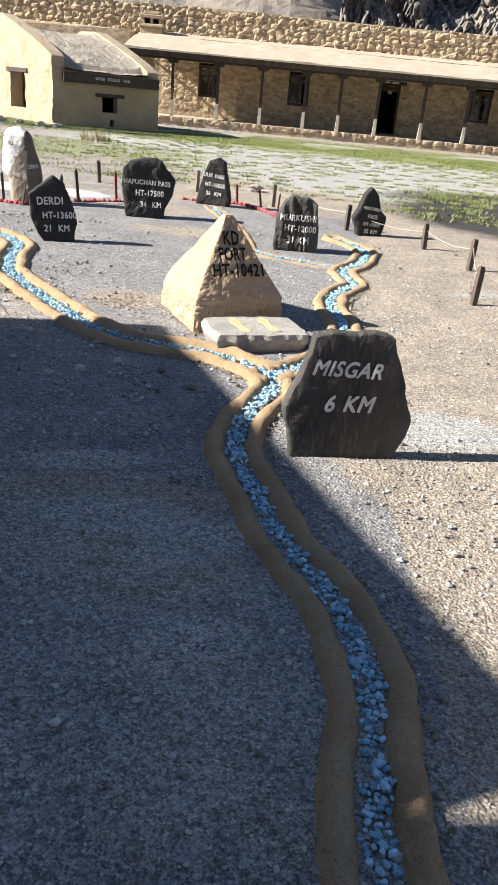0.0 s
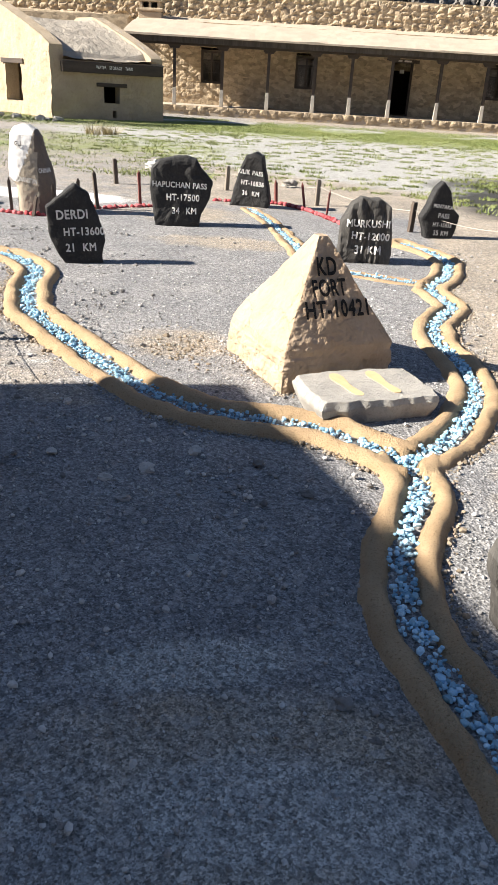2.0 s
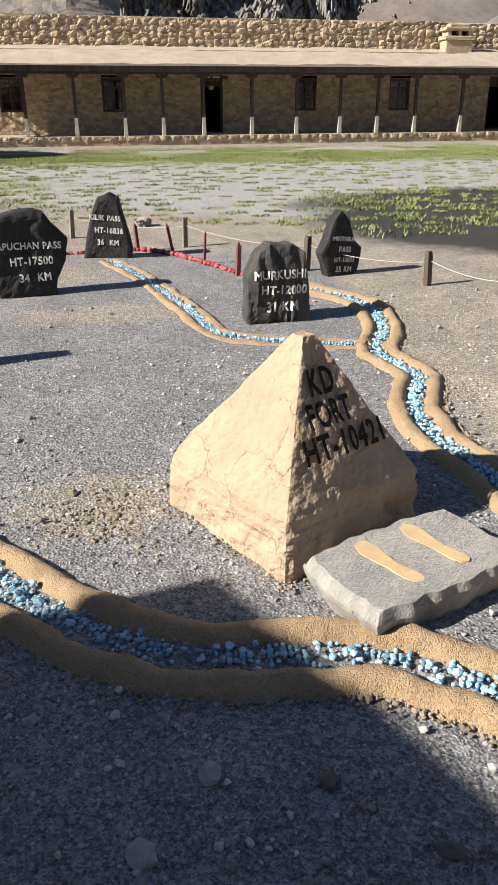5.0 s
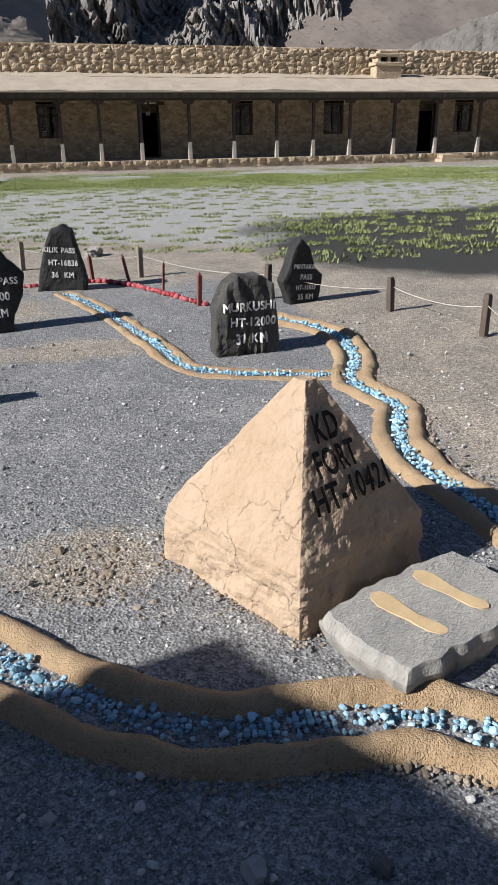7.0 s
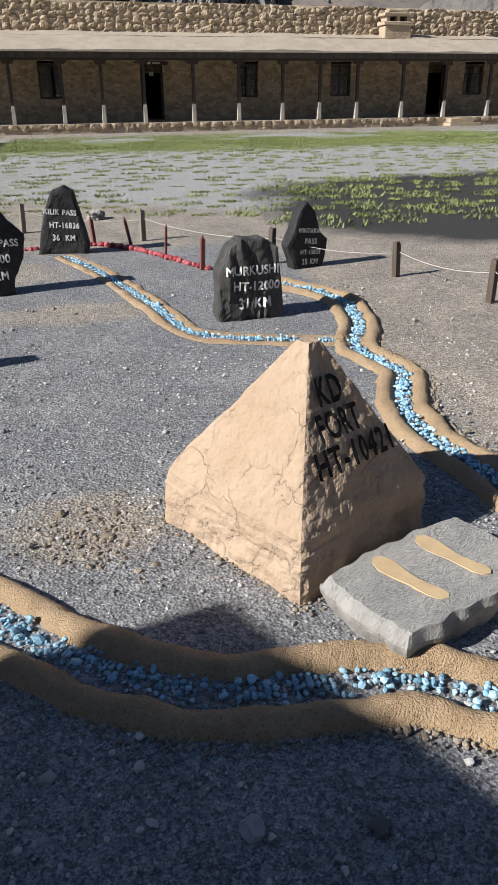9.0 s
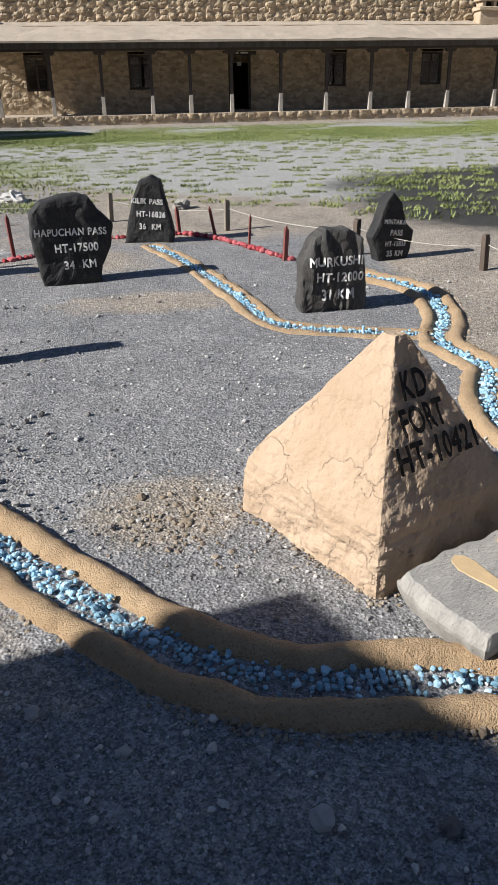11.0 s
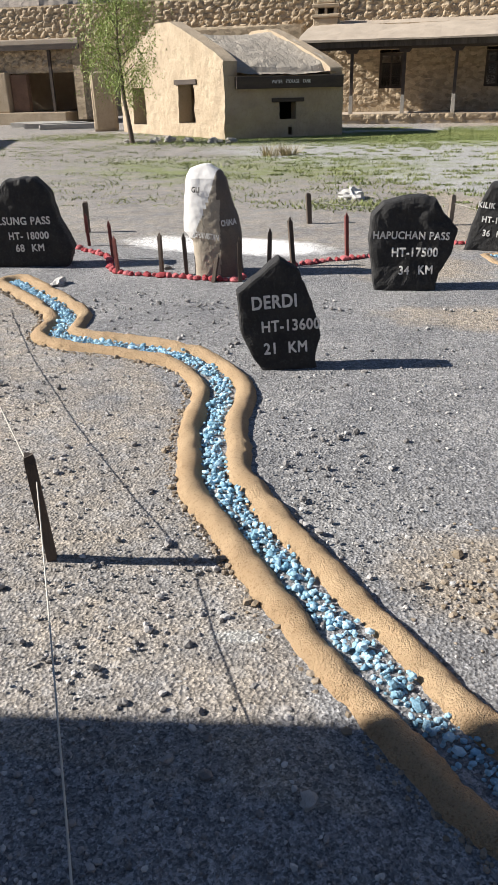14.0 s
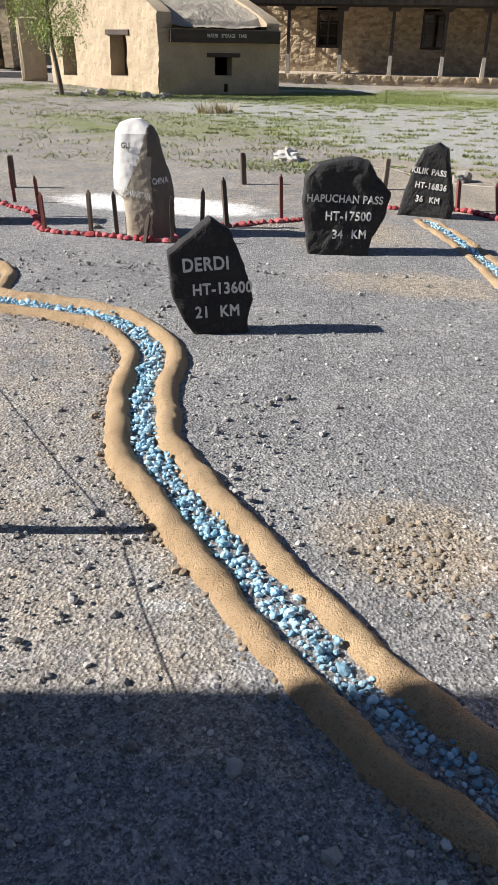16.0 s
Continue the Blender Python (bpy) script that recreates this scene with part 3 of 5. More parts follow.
rim += [(j, j + 1, N + j + 1, N + j) for j in range(13)] + [((n - 1) * 14 + j, (n - 1) * 14 + j + 1, N + (n - 1) * 14 + j + 1, N + (n - 1) * 14 + j) for j in range(13)]
roof_me = mesh_of("roof_veranda", np.vstack([top_v, low_v]), [*map(tuple, fs), *[tuple(N + f[::-1]) for f in fs], *rim], M_MUD)
tagged(new("roof_veranda", roof_me), "smooth sloping tan mud roof", "roof", kind="structure")
rubble_wall("wall_parapet", (-30, 37.2, 0), (30, 37.2, 0), 2.2, 4.72, "high tan rubble fort wall above the roofs", 0.10, 0.36, 0.07, 0.06, 0.6, seed=21)


def window(x0, x1, z0, z1, y):
    w = thing("window_1", pose((x0 + x1) / 2, y, z0), "dark timber window with small panes in a stone wall", "window", "veranda windows", "structure")
    hw, h = (x1 - x0) / 2, z1 - z0
    bm = bmesh.new()
    for lo, hi in (((-hw, 0, 0), (-hw + 0.09, 0.12, h)), ((hw - 0.09, 0, 0), (hw, 0.12, h)), ((-hw + 0.09, 0, 0), (hw - 0.09, 0.12, 0.09)), ((-hw + 0.09, 0, h - 0.09), (hw - 0.09, 0.12, h))):
        box(lo, hi, 0.008, bm)
    part("frame", bm, M_TIMBER, w)
    part("mullion", box((-0.035, 0.02, 0.09), (0.035, 0.1, h - 0.09)), M_TIMBER, w)
    for k in (1, 2):
        part("glazing_bar", box((-hw + 0.09, 0.03, h * k / 3 - 0.018), (hw - 0.09, 0.08, h * k / 3 + 0.018)), M_TIMBER, w)
    for s in (-1, 1):
        p = part("pane", box((min(s * 0.035, s * (hw - 0.09)), 0.052, 0.09), (max(s * 0.035, s * (hw - 0.09)), 0.058, h - 0.09)), glass, w, "dim window glass")
        p.visible_shadow = False
    part("lintel", box((-hw - 0.2, -0.06, h), (hw + 0.2, 0.3, h + 0.11), 0.01), M_TIMBER, w)
    return w


for a, b in wins:
    window(a, b, 1.27, 2.50, WALL_Y + 0.06)


def text_mesh(name, body, size, material, bold=0.0, spacing=1.0, deep=0.0):
    cu = bpy.data.curves.new(name, "FONT")
    cu.body, cu.size, cu.align_x, cu.align_y = body, size, "CENTER", "CENTER"
    cu.offset, cu.space_character, cu.extrude, cu.resolution_u = bold, spacing, deep, 4
    ob = bpy.data.objects.new(name, cu)
    me = bpy.data.meshes.new_from_object(ob)
    bpy.data.objects.remove(ob)
    me.materials.clear()
    me.materials.append(material)
    return me


for k, (a, b) in enumerate(doors_x):
    d = thing("door_1", pose((a + b) / 2, WALL_Y + 0.05, FLOOR_V), "open dark doorway in a timber frame", "door", "veranda doors", "structure")
    hw = (b - a) / 2
    part("door_frame", box((-hw, 0, 0), (-hw + 0.09, 0.14, 2.09), 0.008), M_TIMBER, d)
    part("door_frame", box((hw - 0.09, 0, 0), (hw, 0.14, 2.09), 0.008), M_TIMBER, d)
    part("lintel", box((-hw - 0.22, -0.08, 2.0), (hw + 0.22, 0.3, 2.13), 0.01), M_TIMBER, d)
    part("door_leaf", box((-hw + 0.09, 0.15, 0.02), (-hw + 0.14, 0.8, 1.98), 0.006), M_TIMBER, d)
    if k == 0:
        part("notice", box((-0.02, 0.4, 1.62), (0.16, 0.41, 1.76)), M_WHITE, d, "small pale notice")
        for lx, lw in ((-0.2, 0.32), (0.2, 0.3)):
            part("sign_bar", box((lx - lw / 2, -0.088, 2.04), (lx + lw / 2, -0.078, 2.10)), M_LETTER, d, "small white lettering too faint to read")
pier = thing("stone_pier", pose(22.35, 33.7, 0.1), "tan rubble pier at the end of the veranda", "pier", kind="structure")
part("pier", box((-0.3, -0.45, 0), (0.7, 2.3, 2.42), 0.05, jitter=0.02), M_RUBBLE, pier)
steps = thing("entrance_step", pose(17.1, 33.0, 0.1), "two plastered tan steps up to the veranda", "step")
part("lower_tread", box((-0.72, -0.35, 0), (0.72, 0.24, 0.15), 0.02, jitter=0.006), M_WALLPLASTER, steps)
part("upper_tread", box((-0.55, -0.08, 0.15), (0.55, 0.24, 0.31), 0.02, jitter=0.006), M_WALLPLASTER, steps)


def chimney(x, y, z, w):
    c = thing("chimney", pose(x, y, z), "squat tan plastered chimney with two dark vents", "chimney", "roof chimneys")
    part("base", box((-w * 0.5, -0.3, -0.35), (w * 0.5, 0.3, 0.28), 0.04, jitter=0.01), M_WALLPLASTER, c)
    part("ledge", box((-w * 0.57, -0.36, 0.28), (w * 0.57, 0.36, 0.42), 0.04, jitter=0.01), M_WALLPLASTER, c)
    for a, b in ((-0.45, -0.32), (-0.05, 0.05), (0.32, 0.45)):
        part("pier", box((w * a, -0.28, 0.42), (w * b, 0.28, 0.62), 0.01), M_WALLPLASTER, c)
    part("cap", box((-w * 0.55, -0.34, 0.62), (w * 0.55, 0.34, 0.76), 0.04, jitter=0.012), M_WALLPLASTER, c)
    part("crown", box((-w * 0.36, -0.24, 0.76), (w * 0.36, 0.24, 0.9), 0.05, jitter=0.012), M_WALLPLASTER, c)
    # near-black block behind the vents, painted shade in place of a hollow
    part("vent_shade", box((-w * 0.4, 0.0, 0.43), (w * 0.4, 0.2, 0.61)), M_UNLIT, c)


chimney(15.5, 36.5, 3.72, 1.25)
chimney(-5.85, 36.5, 3.5, 0.95)

# far corner building with a porch
fl = thing("corner_house", pose(-18.9, 39.0, 0.3), "flat-roofed mud house with a dark open porch", "house", kind="structure")
part("roof", box((-6, -2.2, 2.95), (2.4, 3, 3.2), 0.05), M_MUD, fl, "flat mud roof")
part("fascia", box((-6.05, -2.26, 2.78), (2.42, -2.18, 2.96)), M_TIMBER, fl)
part("back_wall", box((-6, 2.4, 0), (2.4, 2.8, 2.95)), M_WALLPLASTER, fl)
part("end_wall", box((-6.4, -2.1, 0), (-6.0, 2.8, 2.94)), M_WALLPLASTER, fl)
part("side_wall", box((2.0, -2.1, 0), (2.4, 2.39, 2.94)), M_RUBBLE, fl)
part("plinth", box((-6, -2.3, -0.2), (1.5, 2.39, 0.32), 0.04), M_WALLPLASTER, fl)
for px in (-4.4, -1.9, 0.9):
    part("porch_post", box((px - 0.06, -2.1, 0.32), (px + 0.06, -1.98, 2.78)), M_TIMBER, fl)
part("pillar", box((-1.95, -2.2, 0.32), (-1.25, -1.5, 1.95), 0.05, jitter=0.01), M_WALLPLASTER, fl)
part("panel", box((-1.2, -1.9, 0.32), (-0.4, -1.6, 1.85), 0.03), M_BRICKRED, fl)
part("vent_pipe", box((-0.9, -1, 3.2), (-0.6, -0.7, 3.55), 0.03), M_WHITE, fl)
for k in range(3):
    s = thing("stone_slab", pose(-17.5 + k * 1.1, 34.6 - k * 0.9, 0.14, 0, 0, 10 * k), "flat grey stone slab lying on the ground", "stone", "flat slabs")
    part("slab", box((-1.2, -0.5, -0.05), (1.2, 0.5, 0.16), 0.04, jitter=0.03), M_SLAB, s)

# ---- water store: a low mud house ----
c0 = Vector((-6.9, 24.62, 0))
dx = Vector((0.86, 0.51, 0))
ly = Vector((-0.70, 0.72, 0)).normalized()
FW, LL = 3.42, 7.2
tank = thing("water_tank_house", pose(0, 0, 0), "low tan mud-plastered house with a sagging mud roof", "house")


def tp(u, v, z):
    p = c0 + dx * u + ly * v
    return (p.x, p.y, z)


def prism(quads, thick_dir, name, material, label=""):
    """A wall from a front polygon and its copy pushed along thick_dir."""
    f = [Vector(q) for q in quads]
    b = [q + thick_dir for q in f]
    k = len(f)
    faces = [tuple(range(k)), tuple(range(k, 2 * k))[::-1]] + [(i, (i + 1) % k, k + (i + 1) % k, k + i) for i in range(k)]
    bm = bmesh.new()
    vs = [bm.verts.new(p) for p in f + b]
    for q in faces:
        bm.faces.new([vs[i] for i in q])
    return part(name, bm, material, tank, label)


def tank_wall(name, origin, along, inward, length, top, openings, material, label=""):
    """A wall on a fine sheet with true openings and a hand-plastered, uneven face."""
    step = 0.07
    us = sorted({round(v, 4) for v in [*np.arange(0, length, step), length] + [o for h in openings for o in h[:2]]})
    zs = sorted({round(v, 4) for v in [*np.arange(0, 1.001, 0.03)]})
    P, F = [], []
    us = np.array(us)
    hz = sorted({0.0, *[o for h in openings for o in h[2:]]})
    lev = sorted({round(v, 4) for v in [*np.arange(0.0, max(h[3] for h in openings) + 0.001, 0.07), *hz]})
    last = lev[-1]
    nlev = len(lev) + 14
    for s in (0, 1):
        for u in us:
            t = top(u)
            col = lev + [last + (t - last) * (k + 1) / 14 for k in range(14)]
            for z in col:
                w = 0.0 if s else 0.022 * fbm(np.array(u + origin.x), np.array(z), 2.2, 31) + 0.012 * value_noise(np.array(u), np.array(z), 8, 33)
                p = origin + along * u + inward * (0.42 * s - float(w))
                P.append((p.x, p.y, z))
    n1 = len(us) * nlev
    solid = np.ones((len(us) - 1, nlev - 1), bool)
    for i in range(len(us) - 1):
        for j in range(len(lev) - 1):
            cu, cz = (us[i] + us[i + 1]) / 2, (lev[j] + lev[j + 1]) / 2
            if any(h[0] < cu < h[1] and h[2] < cz < h[3] for h in openings):
                solid[i, j] = False
    pad = np.pad(solid, 1)
    for i in range(len(us) - 1):
        for j in range(nlev - 1):
            if not solid[i, j]:
                continue
            a, b, c, d = i * nlev + j, (i + 1) * nlev + j, (i + 1) * nlev + j + 1, i * nlev + j + 1
            F += [(a, b, c, d), (n1 + d, n1 + c, n1 + b, n1 + a)]
            for near, e in ((pad[i, j + 1], (d, a)), (pad[i + 2, j + 1], (b, c)), (pad[i + 1, j], (a, b)), (pad[i + 1, j + 2], (c, d))):
                if not near:
                    F.append((e[1], e[0], n1 + e[0], n1 + e[1]))
    return linked(name, mesh_of(name, P, F, material), tank, label)


RIDGE = 3.2
gable = lambda v: 2.08 + (RIDGE - 2.08) * min(1, (1 - abs(v / LL * 2 - 1)) * 1.15) ** 0.85
back_in = Vector((-dx.y, dx.x, 0))
tank_wall("front_wall", c0, dx, back_in, FW, lambda u: 1.72, [(1.54, 2.03, 0.62, 1.06), (1.80, 1.92, 0.22, 0.42)], M_WALLPLASTER)
left_in = Vector((ly.y, -ly.x, 0))
left_wall = tank_wall("side_wall", c0 - dx * 0.02, ly, left_in, LL, gable, [(1.75, 2.75, 0.52, 1.55), (5.2, 6.2, 0.4, 1.5)], M_WALLPLASTER)
right_wall = tank_wall("side_wall", c0 + dx * (FW - 0.40), ly, left_in, LL, lambda v: gable(v) - 0.2, [(0, 0, 0, 0.1)], M_WALLPLASTER)
prism([tp(0, LL, 0), tp(FW, LL, 0), tp(FW, LL, 1.8), tp(0, LL, 1.8)], -ly * 0.4, "back_wall", M_WALLPLASTER)
nu, nv = 50, 60
U, V = np.meshgrid(np.linspace(0.3, FW - 0.2, nu), np.linspace(-0.12, LL, nv), indexing="ij")
Zr = np.array([[gable(max(v, 0)) for v in V[0]]] * nu) - 0.34 + 0.16 * (2 * U / FW - 1) ** 4 + 0.04 * fbm(U, V, 1.5, 45) + 0.012 * value_noise(U, V, 12, 47)
Zr[:, V[0] < 0.35] = np.minimum(Zr[:, V[0] < 0.35], 1.80)
linked("roof", mesh_of("roof", np.stack([c0.x + dx.x * U + ly.x * V, c0.y + dx.y * U + ly.y * V, Zr], -1).reshape(-1, 3), grid_faces(nu, nv), M_MUDROOF), tank, "rough straw-mud roof")
out = -back_in
turn = math.degrees(math.atan2(dx.y, dx.x))
fas = part("fascia", box((0.28, -0.16, 1.40), (FW - 0.06, 0.02, 1.69), 0.012), M_TIMBER, tank, "dark board with white lettering")
fas.matrix_basis = pose(c0.x, c0.y, 0, 0, 0, turn)
part("lintel", box((1.32, -0.05, 1.06), (2.25, 0.3, 1.16), 0.01), M_TIMBER, tank).matrix_basis = pose(c0.x, c0.y, 0, 0, 0, turn)
lt = math.degrees(math.atan2(ly.y, ly.x))
part("lintel", box((1.55, -0.35, 1.55), (2.95, 0.06, 1.68), 0.01), M_TIMBER, tank).matrix_basis = pose(c0.x, c0.y, 0, 0, 0, lt)
part("shutter", box((1.80, -0.40, 0.54), (2.12, -0.34, 1.5), 0.01), M_STAKE_GREY, tank, "grey plank shutter").matrix_basis = pose(c0.x, c0.y, 0, 0, 0, lt)
for word, wx in (("WATER", 1.42), ("STORAGE", 1.86), ("TANK", 2.27)):
    me = text_mesh("sign_lettering", word, 0.115, M_LETTER, 0.003, 1.1)
    for v in me.vertices:
        v.co.x *= 0.72
    linked("sign_lettering", me, tank, "white lettering", pose(c0.x, c0.y, 0, 0, 0, turn) @ pose(wx, -0.164, 1.56, 90))
# upright near-black panel behind the openings, in place of the unlit inside
part("shade_panel", box((0.3, 0.4, 0.0), (FW - 0.4, 0.5, 1.6)), M_UNLIT, tank).matrix_basis = pose(c0.x, c0.y + 1.4, 0, 0, 0, turn)
low = thing("garden_wall", pose(-13.0, 30.6, 0.1, 0, 0, 20), "low rounded tan mud wall stub", "wall")
part("wall", box((-0.35, -0.25, 0), (0.5, 0.25, 1.95), 0.12, jitter=0.02), M_WALLPLASTER, low)
low2 = thing("mud_wall", pose(-9.3, 36.8, 0.1, 0, 0, 2), "tan mud wall between two houses", "wall")
part("wall", box((-2.6, -0.3, 0), (2.6, 0.3, 3.55), 0.14, jitter=0.03), M_RUBBLE, low2)

# unseen house along the walk, added so that its roof edge shades the near ground, and a second one further on
def shade_block(name, end, length, depth, height, label):
    """A plain unseen block, added for its shade, that runs along (0.41, -0.91) from its end corner; its roof edge is
    level.
    """
    d, w = Vector((0.412, -0.911, 0)), Vector((-0.911, -0.412, 0))
    h = thing(name, pose(0, 0, 0), label, "house", kind="structure")
    e = Vector((*end, 0))
    q = [e, e + d * length, e + d * length + w * depth, e + w * depth]
    bm = bmesh.new()
    lo = [bm.verts.new((p.x, p.y, -0.1)) for p in q]
    hi = [bm.verts.new((p.x, p.y, height)) for p in q]
    bm.faces.new(hi)
    for i in range(4):
        bm.faces.new((lo[i], lo[(i + 1) % 4], hi[(i + 1) % 4], hi[i]))
    part("wall", bm, M_WALLPLASTER, h)
    return h, e, d, w


H1 = 3.2
sh = Vector((to_sun.x, to_sun.y, 0)) / to_sun.z
h1, e1, d1, w1 = shade_block("shade_block", (-0.64 + sh.x * H1, 4.985 + sh.y * H1), 3.90, 5.0, H1, "unseen plain mud-plastered house added to shade the model")
# unseen low link and taller block, added to shape the lit wedge between shadows
shade_block("shade_link", (e1.x + d1.x * 3.902, e1.y + d1.y * 3.902), 0.13, 5.0, H1 - 0.40, "unseen low block added between two others to let a wedge of sun through")
h0, e0, d0, w0 = shade_block("tall_shade_block", (e1.x + d1.x * 4.034, e1.y + d1.y * 4.034), 9.4, 6.0, H1 + 0.5, "unseen tall plain block added to shade the ground behind the walk")
h2, *_ = shade_block("long_shade_block", (-13.4 + sh.x * H1, 25.6 + sh.y * H1), 15.0, 5.0, H1, "unseen long plain house added to shade the side of the courtyard")


# ---- relief-map river: tan banks and blue gravel ----
river = thing("river_model", pose(0, 0, 0), "winding model river of blue gravel between tan sand banks", "model river")
cellsz = 0.0125
bank_cells = {}
for k, (name, line) in enumerate(LINES.items()):
    x0, x1, y0, y1 = line[:, 0].min() - 0.22, line[:, 0].max() + 0.22, max(0.45, line[:, 1].min() - 0.22), line[:, 1].max() + 0.22
    bx, by = np.arange(x0, x1, cellsz), np.arange(y0, y1, cellsz)
    BX, BY = np.meshgrid(bx, by, indexing="ij")
    best, who, prof, inside = river_field(BX, BY)
    keep = (prof > -0.029) & (who == k) & (best < 0.22)
    idx = np.full(BX.shape, -1)
    cell_ok = keep[:-1, :-1] | keep[1:, :-1] | keep[:-1, 1:] | keep[1:, 1:]
    used = np.zeros(BX.shape, bool)
    for a, b in ((0, 0), (1, 0), (0, 1), (1, 1)):
        used[a:used.shape[0] - 1 + a, b:used.shape[1] - 1 + b] |= cell_ok
    idx[used] = np.arange(used.sum())
    z = ground_z(BX, BY) + prof + np.where(prof > 0, 0.006 * fbm(BX, BY, 7, 60) + 0.0025 * value_noise(BX, BY, 45, 66), 0)
    P = np.stack([BX[used], BY[used], z[used]], -1)
    ii, jj = np.nonzero(cell_ok)
    F = np.stack([idx[ii, jj], idx[ii + 1, jj], idx[ii + 1, jj + 1], idx[ii, jj + 1]], 1)
    linked("bank", mesh_of("bank", P, F, M_BANK, True), river, "rounded tan sand bank")


def rock_mesh(name, material, seed, sub=1, flat_z=0.7, rough=0.28):
    bm = bmesh.new()
    bmesh.ops.create_icosphere(bm, subdivisions=sub, radius=0.5)
    rng = random.Random(seed)
    off = Vector((rng.uniform(0, 50), rng.uniform(0, 50), rng.uniform(0, 50)))
    sc = Vector((rng.uniform(0.8, 1.25), rng.uniform(0.7, 1.0), flat_z * rng.uniform(0.8, 1.15)))
    for v in bm.verts:
        k = 1 + rough * noise.noise(v.co * 2.2 + off) + rough * 0.6 * rng.uniform(-1, 1)
        v.co = Vector((v.co.x * sc.x * k, v.co.y * sc.y * k, v.co.z * sc.z * k))
    me = bpy.data.meshes.new(name)
    bm.to_mesh(me)
    bm.free()
    me.materials.append(material)
    return me


def scatter_mesh(name, items, seeds, material, sub=1, rough=0.28):
    """items: x, y, z, size. One joined mesh of many small rocks."""
    protos = []
    for s in seeds:
        me = rock_mesh("proto", material, s, sub, 0.75, rough)
        protos.append((np.array([v.co[:] for v in me.vertices]), np.array([p.vertices[:] for p in me.polygons])))
        bpy.data.meshes.remove(me)
    rng = np.random.RandomState(len(items))
    V, F, base = [], [], 0
    for k, (x, y, z, s) in enumerate(items):
        pv, pf = protos[k % len(protos)]
        a = rng.uniform(0, 6.28)
        t = rng.uniform(-0.5, 0.5)
        c, sn = math.cos(a), math.sin(a)
        q = pv * s
        q = np.stack([q[:, 0], q[:, 1] * math.cos(t) - q[:, 2] * math.sin(t), q[:, 1] * math.sin(t) + q[:, 2] * math.cos(t)], 1)
        V.append(np.stack([q[:, 0] * c - q[:, 1] * sn + x, q[:, 0] * sn + q[:, 1] * c + y, q[:, 2] + z], 1))
        F.append(pf + base)
        base += len(pv)
    return mesh_of(name, np.vstack(V), np.vstack(F), material)


blue = []
rngb = np.random.RandomState(4)
for name, line in LINES.items():
    bed = RIVERS[name][1]
    tang = np.gradient(line, axis=0)
    tang /= np.linalg.norm(tang, axis=1)[:, None]
    length = len(line) * 0.02
    for _ in range(int(length * 2 * bed / 0.00026)):
        i = rngb.randint(len(line))
        o = np.clip(rngb.normal(0, 0.5), -1, 1) * (bed + 0.002)
        x, y = line[i, 0] - tang[i, 1] * o, line[i, 1] + tang[i, 0] * o
        if name == "left" and -1.25 < x < -0.1 and rngb.rand() < 0.45:
            continue
        s = 0.0175 * rngb.lognormal(0, 0.28)
        blue.append((x, y, gz(x, y) + s * rngb.uniform(0.1, 0.75) + (0.006 if rngb.rand() < 0.4 else 0), s))
near = [b for b in blue if -1.35 < b[0] < -0.15 and 4.3 < b[1] < 5.2]
near += [b for b in blue if -2.0 < b[0] <= -1.35 and 4.9 < b[1] < 5.8][: max(0, 300 - len(near))]
near = near[:300]
nset = set(near)
rest = [b for b in blue if b not in nset]
tagged(linked("blue_gravel", scatter_mesh("blue_gravel", rest, range(100, 110), M_BLUE), river, "small blue painted stones"), kind="stuff")


# ---- marker stones ----
def worded(lines, letter):
    """Splits lettered lines into words, each with the middle that it has in its line."""
    out = []
    for text, tx, tz, size, tilt in lines:
        words = text.split()
        wide = []
        for w in words:
            me = text_mesh("lettering", w, size, letter, size * 0.035, 1.05)
            xs = [v.co.x for v in me.vertices]
            wide.append(0.86 * (max(xs) - min(xs)))
            bpy.data.meshes.remove(me)
        gap = size * (0.75 if "  " in text else 0.42)
        x = -(sum(wide) + gap * (len(words) - 1)) / 2
        for w, b in zip(words, wide):
            m = x + b / 2
            out.append((w, tx + m * math.cos(radians(tilt)), tz + m * math.sin(radians(tilt)), size, tilt))
            x += b + gap
    return out


def brushed(me, fat, slant=0.0):
    """The strokes of a lettered mesh thickened as by a broad brush: shifted layers, each a hair above the last."""
    bm = bmesh.new()
    for k, (dx, dy) in enumerate(((0, 0), (1, 0.4), (-1, -0.4), (0.4, -1), (-0.4, 1), (0.75, -0.75), (-0.75, 0.75))):
        first = len(bm.verts)
        bm.from_mesh(me)
        bm.verts.ensure_lookup_table()
        for v in bm.verts[first:]:
            v.co = Vector((v.co.x + dx * fat + slant * v.co.y, v.co.y + dy * fat, 0.00025 * k))
    return bm


